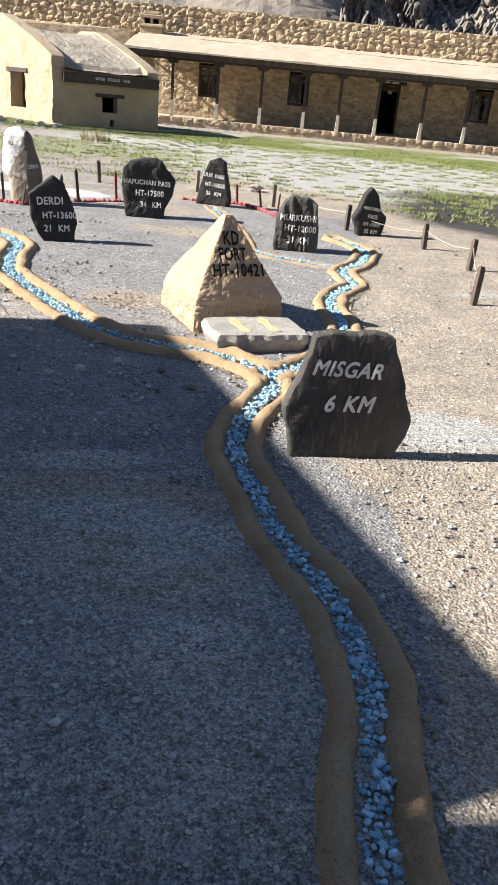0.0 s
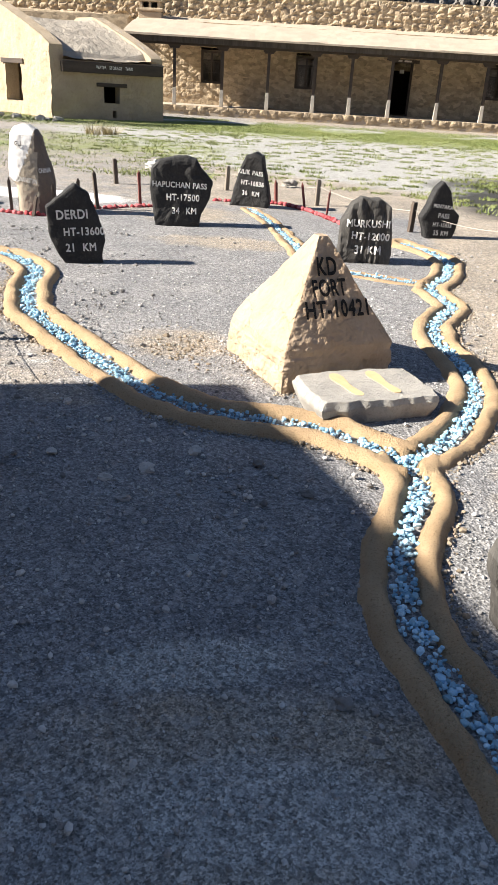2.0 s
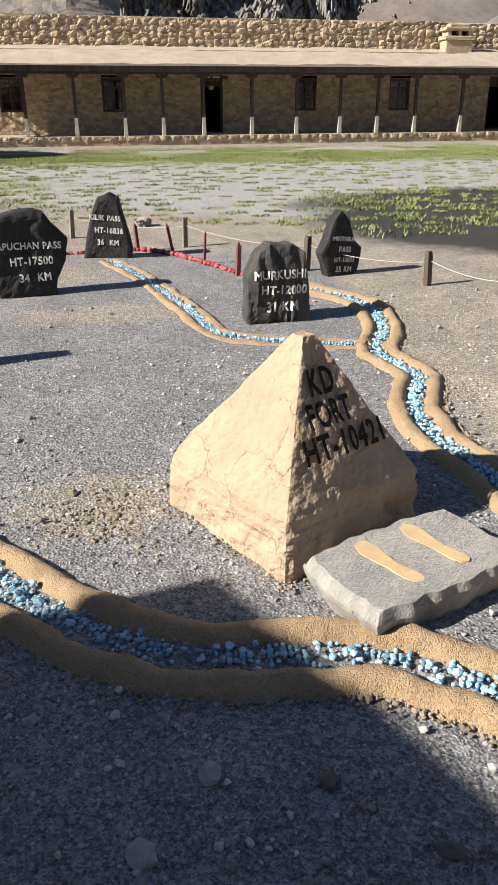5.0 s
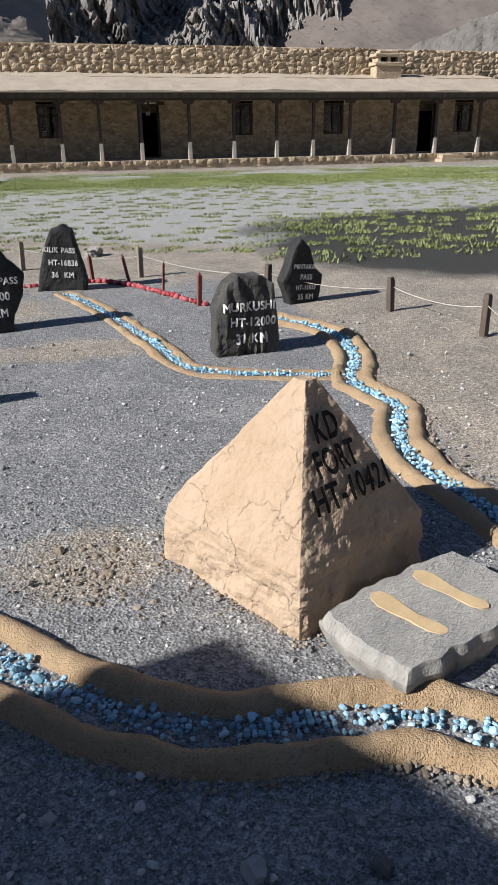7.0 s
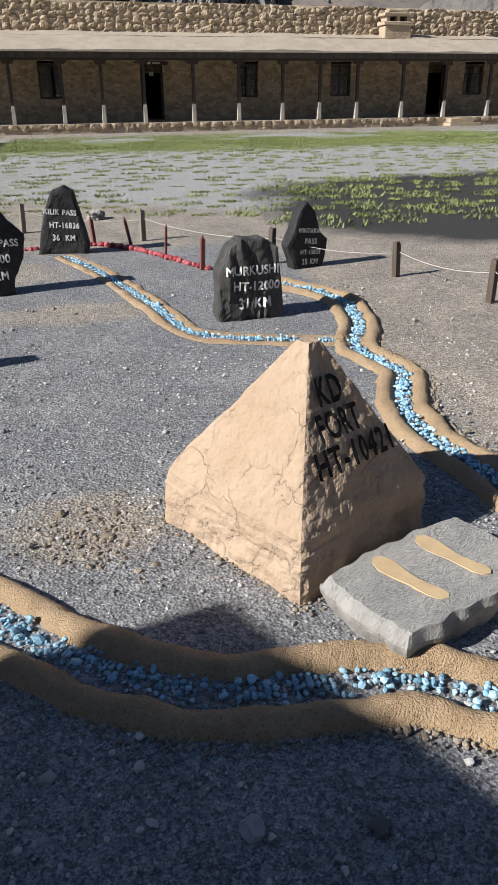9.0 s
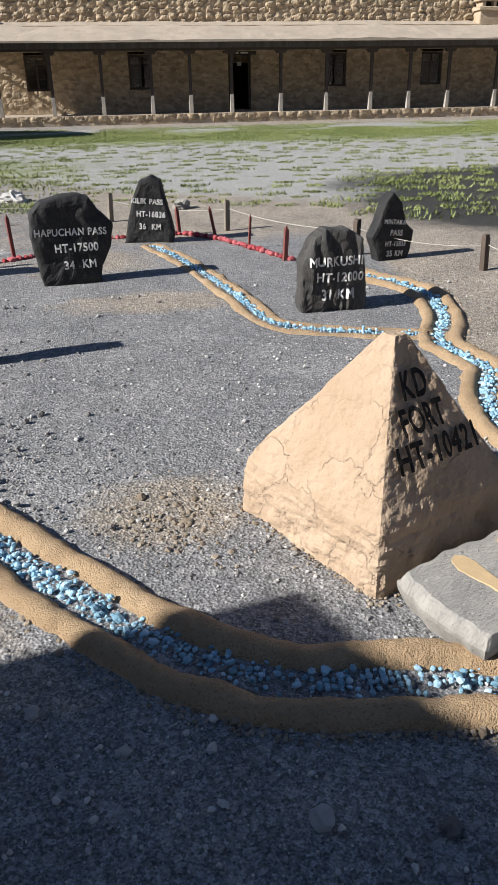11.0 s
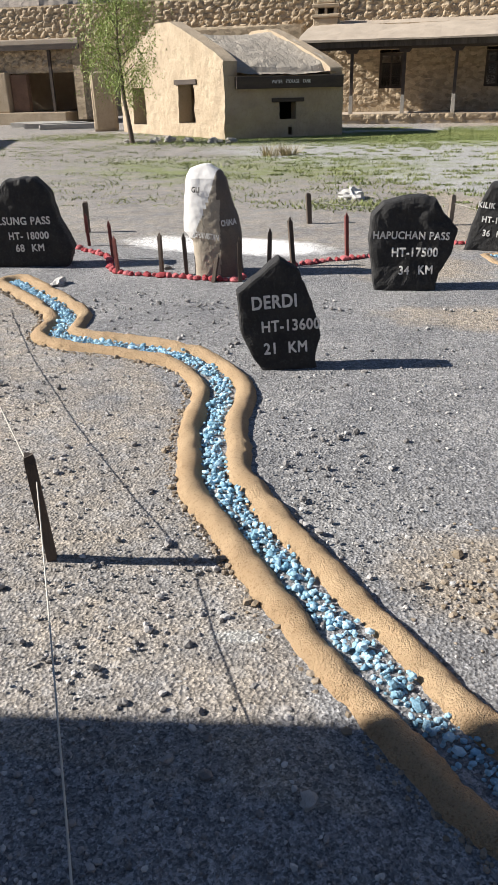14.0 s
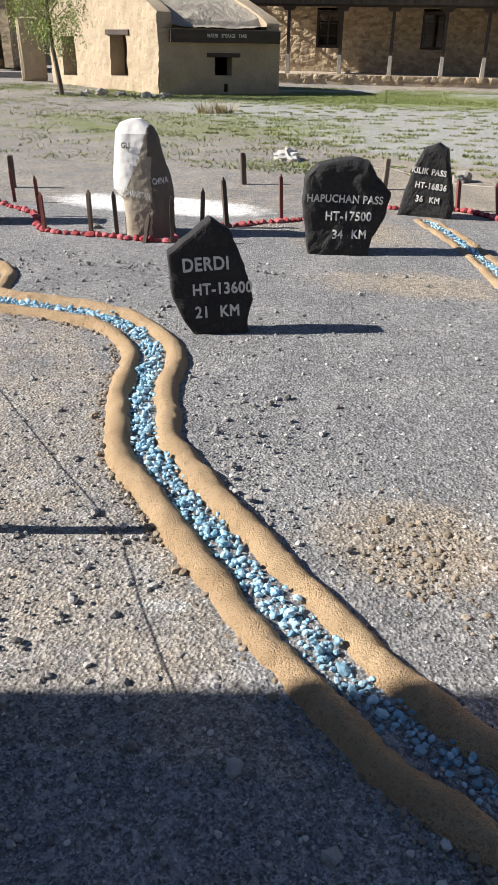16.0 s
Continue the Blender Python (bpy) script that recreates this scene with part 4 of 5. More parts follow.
def standing_stone(name, at, outline, thick, lines, material, label, wave=0.006, streak=0.0, seed=1, lean=0.0, letter=M_LETTER, slant=0.0):
    """An upright slab from a rough outline (x, z), with split faces; lines: text, x, z, size, tilt."""
    ob = thing(name, at, label, "marker stone", "marker stones")
    pts = np.array(outline, float)
    ring = np.vstack([pts, pts[:1]])
    s = np.concatenate([[0], np.cumsum(np.linalg.norm(np.diff(ring, axis=0), axis=1))])
    k = 110
    u = np.linspace(0, s[-1], k, endpoint=False)
    ox, oz = np.interp(u, s, ring[:, 0]), np.interp(u, s, ring[:, 1])
    cx, cz = pts[:, 0].mean(), pts[:, 1].mean()
    rag = 1 + 0.022 * value_noise(u * 14, u * 0, 1, seed) + 0.012 * value_noise(u * 45, u * 0, 1, seed + 1)
    ox, oz = cx + (ox - cx) * rag, np.where(oz < 0.02, oz, cz + (oz - cz) * rag)

    def relief(x, z):
        x, z = np.asarray(x, float), np.asarray(z, float)
        r = wave * fbm(x + seed * 3.1, z, 5, seed) + wave * 0.4 * value_noise(x, z, 28, seed + 5)
        return r + streak * np.abs(value_noise(x + seed, z * 0.12, 24, seed + 8))

    V, F = [], []
    rings = (1.0, 0.975, 0.93, 0.84, 0.74, 0.62, 0.5, 0.38, 0.26, 0.14)
    for side in (-1, 1):
        for r in rings:
            x, z = cx + (ox - cx) * r, cz + (oz - cz) * r
            inset = {1.0: 0.16, 0.975: 0.06, 0.93: 0.03}.get(r, 0) * thick
            y = side * (thick / 2 - inset) - relief(x, z) * (1 if side < 0 else -1) + lean * z
            V += list(zip(x, y, z))
        zc = np.array([cx]), np.array([cz])
        V.append((cx, side * thick / 2 - float(relief(cx, cz)) * (1 if side < 0 else -1) + lean * cz, cz))
    half = len(rings) * k + 1
    for sd in (0, 1):
        b = sd * half
        for r in range(len(rings) - 1):
            for i in range(k):
                j = (i + 1) % k
                q = (b + r * k + i, b + r * k + j, b + (r + 1) * k + j, b + (r + 1) * k + i)
                F.append(q if sd else q[::-1])
        for i in range(k):
            q = (b + (len(rings) - 1) * k + i, b + (len(rings) - 1) * k + (i + 1) % k, b + half - 1)
            F.append(q if sd else q[::-1])
    for i in range(k):
        j = (i + 1) % k
        F.append((i, j, half + j, half + i))
    linked("slab", mesh_of("slab", V, F, material), ob)
    for text, tx, tz, size, tilt in worded(lines, letter):
        me = text_mesh("lettering", text, size, letter, 0.0, 1.08)
        bm = brushed(me, size * 0.03, slant)
        bmesh.ops.triangulate(bm, faces=bm.faces)
        bmesh.ops.subdivide_edges(bm, edges=[e for e in bm.edges if e.calc_length() > 0.02], cuts=2)
        bmesh.ops.triangulate(bm, faces=bm.faces)
        c, sn = math.cos(radians(tilt)), math.sin(radians(tilt))
        for v in bm.verts:
            x, z = tx + 0.86 * v.co.x * c - v.co.y * sn, tz + 0.86 * v.co.x * sn + v.co.y * c
            v.co = Vector((x, -thick / 2 - float(relief(x, z)) - 0.0035 - v.co.z - wave * 0.25 - streak * 0.12 + lean * z, z))
        bm.to_mesh(me)
        bm.free()
        linked("lettering", me, ob, "painted white lettering" if letter == M_LETTER else "")
    return ob


def on_ground(x, y, turn, dz=-0.02):
    return pose(x, y, gz(x, y) + dz, 0, 0, turn)


standing_stone("marker_stone", on_ground(0.455, 3.2, 10), [(-0.27, 0), (-0.29, 0.12), (-0.33, 0.27), (-0.26, 0.42), (-0.22, 0.595), (-0.15, 0.625), (-0.05, 0.62), (0.02, 0.63), (0.10, 0.62), (0.145, 0.605), (0.21, 0.43), (0.29, 0.22), (0.265, 0.09), (0.24, 0.06), (0.25, 0)], 0.075,
               [("MISGAR", -0.05, 0.455, 0.101, -2), ("6 KM", -0.025, 0.290, 0.110, 0)], M_SLATE_GREY, "dark slate slab lettered MISGAR 6 KM", 0.004, 0.002, seed=2, slant=0.28)
standing_stone("marker_stone", on_ground(-2.04, 7.27, 18), [(-0.11, 0), (-0.17, 0.10), (-0.225, 0.22), (-0.245, 0.45), (-0.135, 0.525), (-0.02, 0.615), (0.09, 0.545), (0.155, 0.38), (0.20, 0.20), (0.17, 0.08), (0.18, 0.0)], 0.11,
               [("DERDI", -0.05, 0.39, 0.095, 3), ("HT-13600", 0.035, 0.265, 0.083, 2), ("21  KM", 0.01, 0.145, 0.085, 2)], M_SLATE, "black painted stone lettered DERDI", 0.006, seed=3, lean=0.10)
standing_stone("marker_stone", on_ground(-1.45, 9.0, 8), [(-0.24, 0), (-0.27, 0.20), (-0.285, 0.36), (-0.275, 0.54), (-0.19, 0.62), (-0.05, 0.665), (0.07, 0.665), (0.16, 0.65), (0.21, 0.57), (0.33, 0.445), (0.29, 0.27), (0.215, 0.14), (0.20, 0.0)], 0.20,
               [("HAPUCHAN PASS", 0.0, 0.405, 0.074, -1), ("HT-17500", 0.03, 0.29, 0.085, 0), ("34  KM", 0.045, 0.165, 0.085, 1)], M_SLATE, "black boulder slab lettered HAPUCHAN PASS", 0.013, seed=4)
standing_stone("marker_stone", on_ground(-0.79, 10.3, -10), [(-0.22, 0), (-0.18, 0.20), (-0.125, 0.40), (-0.05, 0.575), (0.06, 0.62), (0.14, 0.58), (0.195, 0.37), (0.25, 0.09), (0.23, 0)], 0.15,
               [("KILIK PASS", 0.015, 0.395, 0.066, -5), ("HT-16836", 0.045, 0.28, 0.070, -4), ("36  KM", 0.03, 0.17, 0.072, -3)], M_SLATE, "black painted stone lettered KILIK PASS", 0.009, seed=5)
standing_stone("marker_stone", on_ground(0.29, 7.9, 2), [(-0.235, 0), (-0.23, 0.34), (-0.15, 0.51), (-0.08, 0.565), (0.0, 0.55), (0.08, 0.555), (0.175, 0.49), (0.205, 0.30), (0.225, 0.10), (0.20, 0)], 0.15,
               [("MURKUSHI", -0.01, 0.355, 0.084, 0), ("HT-12000", 0.02, 0.25, 0.086, -1), ("31 KM", 0.01, 0.135, 0.095, 0)], M_SLATE_GREY, "furrowed dark stone lettered MURKUSHI", 0.012, 0.035, seed=6)
standing_stone("marker_stone", on_ground(1.17, 9.17, 12, -0.07), [(-0.11, 0), (-0.16, 0.12), (-0.21, 0.26), (-0.15, 0.37), (-0.10, 0.54), (-0.02, 0.605), (0.06, 0.53), (0.11, 0.36), (0.195, 0.29), (0.165, 0.11), (0.13, 0)], 0.12,
               [("MINTAKA", -0.005, 0.375, 0.052, -6), ("PASS", 0.015, 0.285, 0.064, -5), ("HT-15833", 0.015, 0.195, 0.055, -4), ("35 KM", 0.01, 0.115, 0.066, -3)], M_SLATE, "pointed black stone lettered MINTAKA PASS", 0.008, seed=7)
standing_stone("marker_stone", on_ground(-4.64, 9.32, 14), [(-0.42, 0), (-0.46, 0.34), (-0.24, 0.54), (-0.21, 0.60), (-0.10, 0.72), (0.14, 0.74), (0.25, 0.62), (0.30, 0.40), (0.40, 0.16), (0.34, 0.0)], 0.2,
               [("DILSUNG PASS", -0.02, 0.40, 0.086, 0), ("HT- 18000", 0.04, 0.28, 0.082, 0), ("68  KM", 0.04, 0.18, 0.084, 0)], M_SLATE, "broad black stone lettered DILSUNG PASS", 0.012, seed=8)


def border_stone():
    """A tall three-sided stone, each side in its own paint."""
    ob = thing("border_stone", on_ground(-2.975, 9.24, 4), "tall stone painted white, tan and brown, lettered with countries", "marker stone", "marker stones")
    k, V = 160, []
    zs = np.linspace(0, 0.845, 90)
    for z in zs:
        xl = float(np.interp(z, [0, 0.28, 0.36, 0.6, 0.76, 0.82, 0.845], [-0.15, -0.16, -0.225, -0.215, -0.19, -0.15, -0.07]))
        xr = float(np.interp(z, [0, 0.3, 0.45, 0.6, 0.74, 0.80, 0.845], [0.235, 0.225, 0.20, 0.15, 0.12, 0.08, 0.0]))
        d = float(np.interp(z, [0, 0.5, 0.75, 0.845], [0.14, 0.125, 0.10, 0.04]))
        cx, w = (xl + xr) / 2, (xr - xl) / 2
        for i in range(k):
            a = 2 * math.pi * i / k
            x = w * math.copysign(abs(math.cos(a)) ** 0.6, math.cos(a))
            y = d * math.copysign(abs(math.sin(a)) ** 0.75, math.sin(a))
            n = 0.010 * noise.noise(Vector((x * 5, y * 5, z * 4))) + 0.003 * noise.noise(Vector((x * 25, y * 25, z * 25)))
            V.append(Vector((cx + x + n, y + n * (1 if y > 0 else -1), z)))
    F = [(j * k + i, j * k + (i + 1) % k, (j + 1) * k + (i + 1) % k, (j + 1) * k + i) for j in range(len(zs) - 1) for i in range(k)]
    tree_s = BVHTree.FromPolygons(V, F)

    def paint(q):
        m = sum((V[n] for n in q), Vector()) / 4
        wob = 0.02 * noise.noise(Vector((m.x * 5, 0, m.z * 6)))
        if m.x + wob < -0.11 + 0.38 * (m.z - 0.33) and m.z > 0.31:
            return 0
        return 2 if m.x + wob * 0.5 > 0.075 + 0.02 * m.z - (0.06 if m.z > 0.6 else 0) * 0.5 else 1

    sort = [paint(q) for q in F]
    for side, (lab, m) in enumerate((("white painted flank", M_WHITE), ("grey-tan painted front", M_OCHRE), ("dark brown flank", M_BROWN))):
        fs = [q for q, w in zip(F, sort) if w == side]
        if side == 0:
            fs.append(tuple((len(zs) - 1) * k + i for i in range(k)))
        ids = sorted({n for q in fs for n in q})
        mp = {n: i for i, n in enumerate(ids)}
        linked("painted_face", mesh_of("painted_face", [V[n] for n in ids], [tuple(mp[n] for n in q) for q in fs], m), ob, lab)
    for text, x, z, size, tilt, sx, m in (("AFGHANISTAN", -0.045, 0.335, 0.062, -8, 0.56, M_LETTER), ("CHINA", 0.145, 0.43, 0.062, 6, 0.55, M_LETTER), ("GLI", -0.10, 0.67, 0.055, 0, 0.8, M_BLACK)):
        me = text_mesh("lettering", text, size, m, 0.0015)
        c, sn = math.cos(radians(tilt)), math.sin(radians(tilt))
        for v in me.vertices:
            px, pz = x + sx * v.co.x * c - v.co.y * sn, z + sx * v.co.x * sn + v.co.y * c
            hit = tree_s.ray_cast(Vector((px, -1, pz)), Vector((0, 1, 0)))[0]
            v.co = (hit if hit else Vector((px, -0.14, pz))) + Vector((0.002, -0.012, 0))
        linked("lettering", me, ob, "painted lettering")


border_stone()


# ---- plastered pyramid ----
def pyramid():
    ob = thing("pyramid", pose(-0.30, 5.35, 0.03), "tan mud-plastered pyramid lettered KD FORT HT-10421", "pyramid")
    cs = [Vector((-0.15, -0.47, 0)), Vector((0.456, -0.173, 0)), Vector((0.136, 0.48, 0)), Vector((-0.47, 0.18, 0))]
    apex = Vector((0.010, -0.066, 0.722))
    n, V, F = 56, [], []
    prof = [(z, 1.0 - 0.02 * z / 0.16 if z < 0.16 else 0.965) for z in np.linspace(0, 0.205, 16)]
    rows = [(-0.05, 1.01)] + prof + [(0.205 + (0.722 - 0.205) * t, 0.965 * (1 - t) + 0.075 * t) for t in np.linspace(0.03, 1, 54)]
    for z, r in rows:
        shift = apex * max(0, (z - 0.205) / 0.517)
        for f in range(4):
            a, b = cs[f], cs[(f + 1) % 4]
            for i in range(n):
                t = i / n
                p = (a.lerp(b, t)) * r
                edge = min(t, 1 - t) * n
                p = p * (1 - 0.022 * max(0, 2.6 - edge) / 2.6 + 0.008 * noise.noise(Vector((z * 16, f * 5, 0))) * (edge < 3))
                p = p + Vector((shift.x, shift.y, 0))
                q = Vector((p.x, p.y, z))
                rough = 0.011 if f == 0 else 0.010
                k = rough * noise.fractal(q * 7, 1.0, 2.0, 4) + (0.007 * abs(noise.noise(q * 20)) + 0.004 * noise.noise(q * 50) if f == 0 else 0.003 * noise.noise(q * 26) + 0.004 * max(0, noise.noise(q * 9)))
                if z < 0.12:
                    k += 0.022 * noise.noise(q * 11) + 0.008 * noise.noise(q * 35)
                nrm = Vector((p.x, p.y, 0)).normalized() if p.length > 1e-4 else Vector((0, 0, 1))
                V.append(q + nrm * k)
    k = 4 * n
    for j in range(len(rows) - 1):
        for i in range(k):
            F.append((j * k + i, j * k + (i + 1) % k, (j + 1) * k + (i + 1) % k, (j + 1) * k + i))
    F.append(tuple((len(rows) - 1) * k + i for i in range(k)))
    linked("body", mesh_of("body", V, F, M_PLASTER, False), ob)
    tree_b = BVHTree.FromPolygons(V, F)
    a, b = cs[0] * 0.965 + Vector((0, 0, 0.205)), cs[1] * 0.965 + Vector((0, 0, 0.205))
    ux = (b - a).normalized()
    foot = (a + b) / 2
    up = (apex - foot)
    up = (up - ux * up.dot(ux))
    tall = up.length
    up.normalize()
    out = ux.cross(up)
    for text, s, h, size, wide in (("KD", -0.028, 0.410, 0.130, 0.64), ("FORT", -0.030, 0.298, 0.124, 0.62), ("HT-10421", 0.010, 0.188, 0.122, 0.73)):
        me = text_mesh("lettering", text, size, M_BLACK, 0.0, 1.08)
        bm = brushed(me, size * 0.027)
        bmesh.ops.triangulate(bm, faces=bm.faces)
        bmesh.ops.subdivide_edges(bm, edges=[e for e in bm.edges if e.calc_length() > 0.012], cuts=2)
        bmesh.ops.triangulate(bm, faces=bm.faces)
        for v in bm.verts:
            lift = v.co.z
            p = foot + ux * (wide * v.co.x + s) + up * (h + v.co.y)
            hit = tree_b.ray_cast(p + out * 0.2, -out)[0]
            v.co = (hit if hit else p) + out * (0.012 + lift)
        bm.to_mesh(me)
        bm.free()
        linked("lettering", me, ob, "black painted lettering")


pyramid()


def foot_slab():
    ob = thing("footprint_slab", pose(-0.035, 4.80, 0.022, 3, 0, 23), "flat grey stone slab with two tan footprints, leaning on the pyramid foot", "stone slab")
    n, m = 60, 34
    V = []
    hl, hw = 0.33, 0.192
    for j in range(m):
        for i in range(n):
            u, v = i / (n - 1) * 2 - 1, j / (m - 1) * 2 - 1
            x = hl * u * (1 - 0.06 * v * v) + 0.02 * noise.noise(Vector((v * 3, u * 2, 1)))
            y = hw * v * (1 - 0.10 * u * u) + 0.018 * noise.noise(Vector((u * 4, v, 7))) - 0.02 * u
            e = max(abs(u), abs(v))
            z = 0.105 - 0.03 * max(0, (e - 0.93) / 0.07) ** 2 + 0.004 * noise.fractal(Vector((x * 4, y * 14, 0)), 1, 2, 4)
            V.append((x, y, z))
    top = len(V)
    V += [(x * 0.90 + 0.008 * noise.noise(Vector((x * 20, y * 20, 3))), y * 0.88 + 0.008 * noise.noise(Vector((x * 20, y * 20, 9))), -0.03 + 0.012 * noise.noise(Vector((x * 8, y * 8, 5)))) for x, y, z in V]
    F = [tuple(f) for f in grid_faces(m, n)]
    F += [tuple(top + np.array(f)[::-1]) for f in grid_faces(m, n)]
    loop = [i for i in range(n)] + [j * n + n - 1 for j in range(1, m)] + [(m - 1) * n + i for i in range(n - 2, -1, -1)] + [j * n for j in range(m - 2, 0, -1)]
    L, rings = len(loop), [loop]
    for h, grow in ((0.062, 1.006), (0.045, 0.995), (0.022, 0.965), (-0.004, 0.93)):
        base = len(V)
        for k in loop:
            x, y, z = V[k]
            g = grow + 0.018 * noise.noise(Vector((x * 4, y * 4, h * 8))) + 0.004 * noise.noise(Vector((x * 13, y * 13, h * 60))) + 0.004 * noise.noise(Vector((x * 24, y * 24, h * 60)))
            V.append((x * g, y * g, h))
        rings.append(list(range(base, base + L)))
    rings.append([top + k for k in loop])
    for a, b in zip(rings, rings[1:]):
        F += [(a[(k + 1) % L], a[k], b[k], b[(k + 1) % L]) for k in range(L)]
    linked("slab", mesh_of("slab", V, F, M_SLAB), ob)
    for cx, cy in ((-0.11, 0.02), (0.093, 0.012)):
        half = [-1, -0.93, -0.75, -0.2, 0.2, 0.6, 0.9, 1], [0, 0.019, 0.028, 0.022, 0.030, 0.038, 0.026, 0]
        ss = [math.sin(a) for a in np.linspace(-math.pi / 2, math.pi / 2, 24)]
        rim = [(s, 1) for s in ss[1:]] + [(s, -1) for s in ss[:-1][::-1]]
        P = [(cx + sd * float(np.interp(s, *half)) + 0.012 * s * s - 0.012 * s + 0.002 * noise.noise(Vector((s * 9, sd, cx * 30))), cy + 0.137 * s, 0.1085) for s, sd in rim]
        k = len(P)
        P.append((cx, cy, 0.1085))
        lo = [(x, y, 0.10) for x, y, z in P[:-1]]
        linked("footprint", mesh_of("footprint", P + lo, [(i, (i + 1) % k, k) for i in range(k)] + [(i, k + 1 + i, k + 1 + (i + 1) % k, (i + 1) % k) for i in range(k)], M_FOOT), ob, "tan painted footprint")


foot_slab()


# ---- stakes, strings, edging stones ----
def stake(x, y, h, w, material, label, group, lean=0.0, turn=0.0, name="stake"):
    ob = thing(name, pose(x, y, gz(x, y) - 0.03, lean * 0.4, lean, turn), label, "stake", group)
    bm = box((-w / 2, -w / 2, 0), (w / 2, w / 2, h + 0.03), w * 0.12)
    for v in bm.verts:
        if v.co.z > h - 0.01:
            v.co.z += random.uniform(-0.012, 0.012)
        v.co.x += 0.004 * noise.noise(Vector((v.co.z * 4, x * 7, y)))
    part("shaft", bm, material, ob)
    bm = box((-w * 0.45, -w * 0.45, h + 0.018), (w * 0.45, w * 0.45, h + 0.05))
    for v in bm.verts:
        if v.co.z > h + 0.03:
            v.co.x *= 0.25 if name == "stake" else 0.85
            v.co.y *= 0.25 if name == "stake" else 0.85
            v.co.z += 0.012 if name == "stake" else random.uniform(-0.01, 0.006)
    part("tip", bm, material, ob)
    return ob


DARK, REDS, GREYS = "thin dark wooden stake", "thin red-painted wooden stake", "thick grey-brown wooden fence post"
for x, y, h, w, ln in ((-3.38, 9.12, 0.30, 0.03, 0), (-3.15, 9.06, 0.31, 0.032, -2), (-2.91, 8.95, 0.18, 0.03, 14), (-2.70, 8.98, 0.31, 0.03, 0), (-2.55, 9.34, 0.30, 0.03, 3), (-2.38, 9.52, 0.36, 0.036, -4)):
    stake(x, y, h, w, M_STAKE, DARK, "border stakes", ln, random.uniform(0, 90))
for x, y, h, w, ln in ((-4.42, 10.05, 0.27, 0.028, -2), (-3.99, 9.58, 0.30, 0.028, -2), (-3.75, 9.11, 0.27, 0.028, -3), (-1.98, 9.86, 0.34, 0.03, -2), (-0.47, 10.58, 0.24, 0.032, -4), (-0.13, 10.45, 0.25, 0.028, -10), (0.08, 9.82, 0.26, 0.02, 3), (0.29, 9.29, 0.25, 0.038, 2)):
    stake(x, y, h, w, M_STAKE_RED, REDS, "red stakes", ln, random.uniform(0, 40))
posts_xy = [(-4.75, 10.75, 0.28), (-2.55, 11.45, 0.29), (-1.12, 11.5, 0.28), (0.02, 10.7, 0.27), (0.93, 9.35, 0.28), (1.75, 8.59, 0.26), (2.07, 7.72, 0.29), (1.80, 6.35, 0.31), (-2.49, 5.38, 0.38), (-1.68, 4.0, 0.46)]
for k, (x, y, h) in enumerate(posts_xy):
    stake(x, y, h, 0.05 if k < 8 else 0.036, M_STAKE_GREY if k in (2, 3) else M_STAKE, GREYS if k in (2, 3) else "squared dark wooden fence post", "fence posts", -3 if k == 8 else random.uniform(-3, 3), random.uniform(0, 30), "fence_post")


def cord(name, pts, radius, label, material=M_STRING):
    cu = bpy.data.curves.new(name, "CURVE")
    cu.dimensions, cu.bevel_depth, cu.bevel_resolution = "3D", radius, 1
    sp = cu.splines.new("POLY")
    sp.points.add(len(pts) - 1)
    for p, q in zip(sp.points, pts):
        p.co = (*q, 1)
    ob = bpy.data.objects.new(name, cu)
    me = bpy.data.meshes.new_from_object(ob)
    bpy.data.objects.remove(ob)
    me.materials.clear()
    me.materials.append(material)
    return tagged(new(name, me), label, "string")


def hang(a, b, sag, n=14):
    a, b = Vector(a), Vector(b)
    return [tuple(a.lerp(b, t) - Vector((0, 0, sag * 4 * t * (1 - t)))) for t in np.linspace(0, 1, n)]


for i in range(1, 7):
    (xa, ya, ha), (xb, yb, hb) = posts_xy[i], posts_xy[i + 1]
    cord("fence_string", hang((xa, ya, gz(xa, ya) + ha * 0.8), (xb, yb, gz(xb, yb) + hb * 0.75), 0.05), 0.0028, "thin pale string between fence posts")
cord("fence_string", hang((-1.70, 3.98, 0.36), (-2.49, 5.36, 0.33), 0.03), 0.0022, "thin pale string between fence posts")
cord("fence_string", hang((-2.49, 5.36, 0.33), (-4.6, 8.0, 0.38), 0.05), 0.0022, "thin pale string between fence posts")

EDGES = [[(-4.9, 10.25), (-4.39, 9.86), (-4.08, 9.65), (-3.77, 9.13), (-3.35, 9.06), (-2.78, 9.0), (-2.70, 9.16)], [(-2.42, 9.52), (-2.04, 9.75), (-1.75, 9.9)], [(-1.2, 10.5), (-0.54, 10.58), (-0.24, 10.40), (0.01, 9.96), (0.26, 9.41), (0.35, 9.27)]]
red_protos = [rock_mesh("edging_stone", M_RED, 300 + k, 2, 0.8, 0.2) for k in range(5)]
for e in EDGES:
    for k, (x, y) in enumerate(smooth_line(e, 0.062)):
        s = random.uniform(0.055, 0.08)
        ob = new("edging_stone", red_protos[k % 5])
        ob.matrix_basis = pose(x + random.uniform(-0.012, 0.012), y + random.uniform(-0.012, 0.012), gz(x, y) + 0.012, 0, 0, random.uniform(0, 360)) @ Matrix.Scale(s, 4)
        tagged(ob, "small red-painted edging stone on the ground", "stone", "red edging stones")


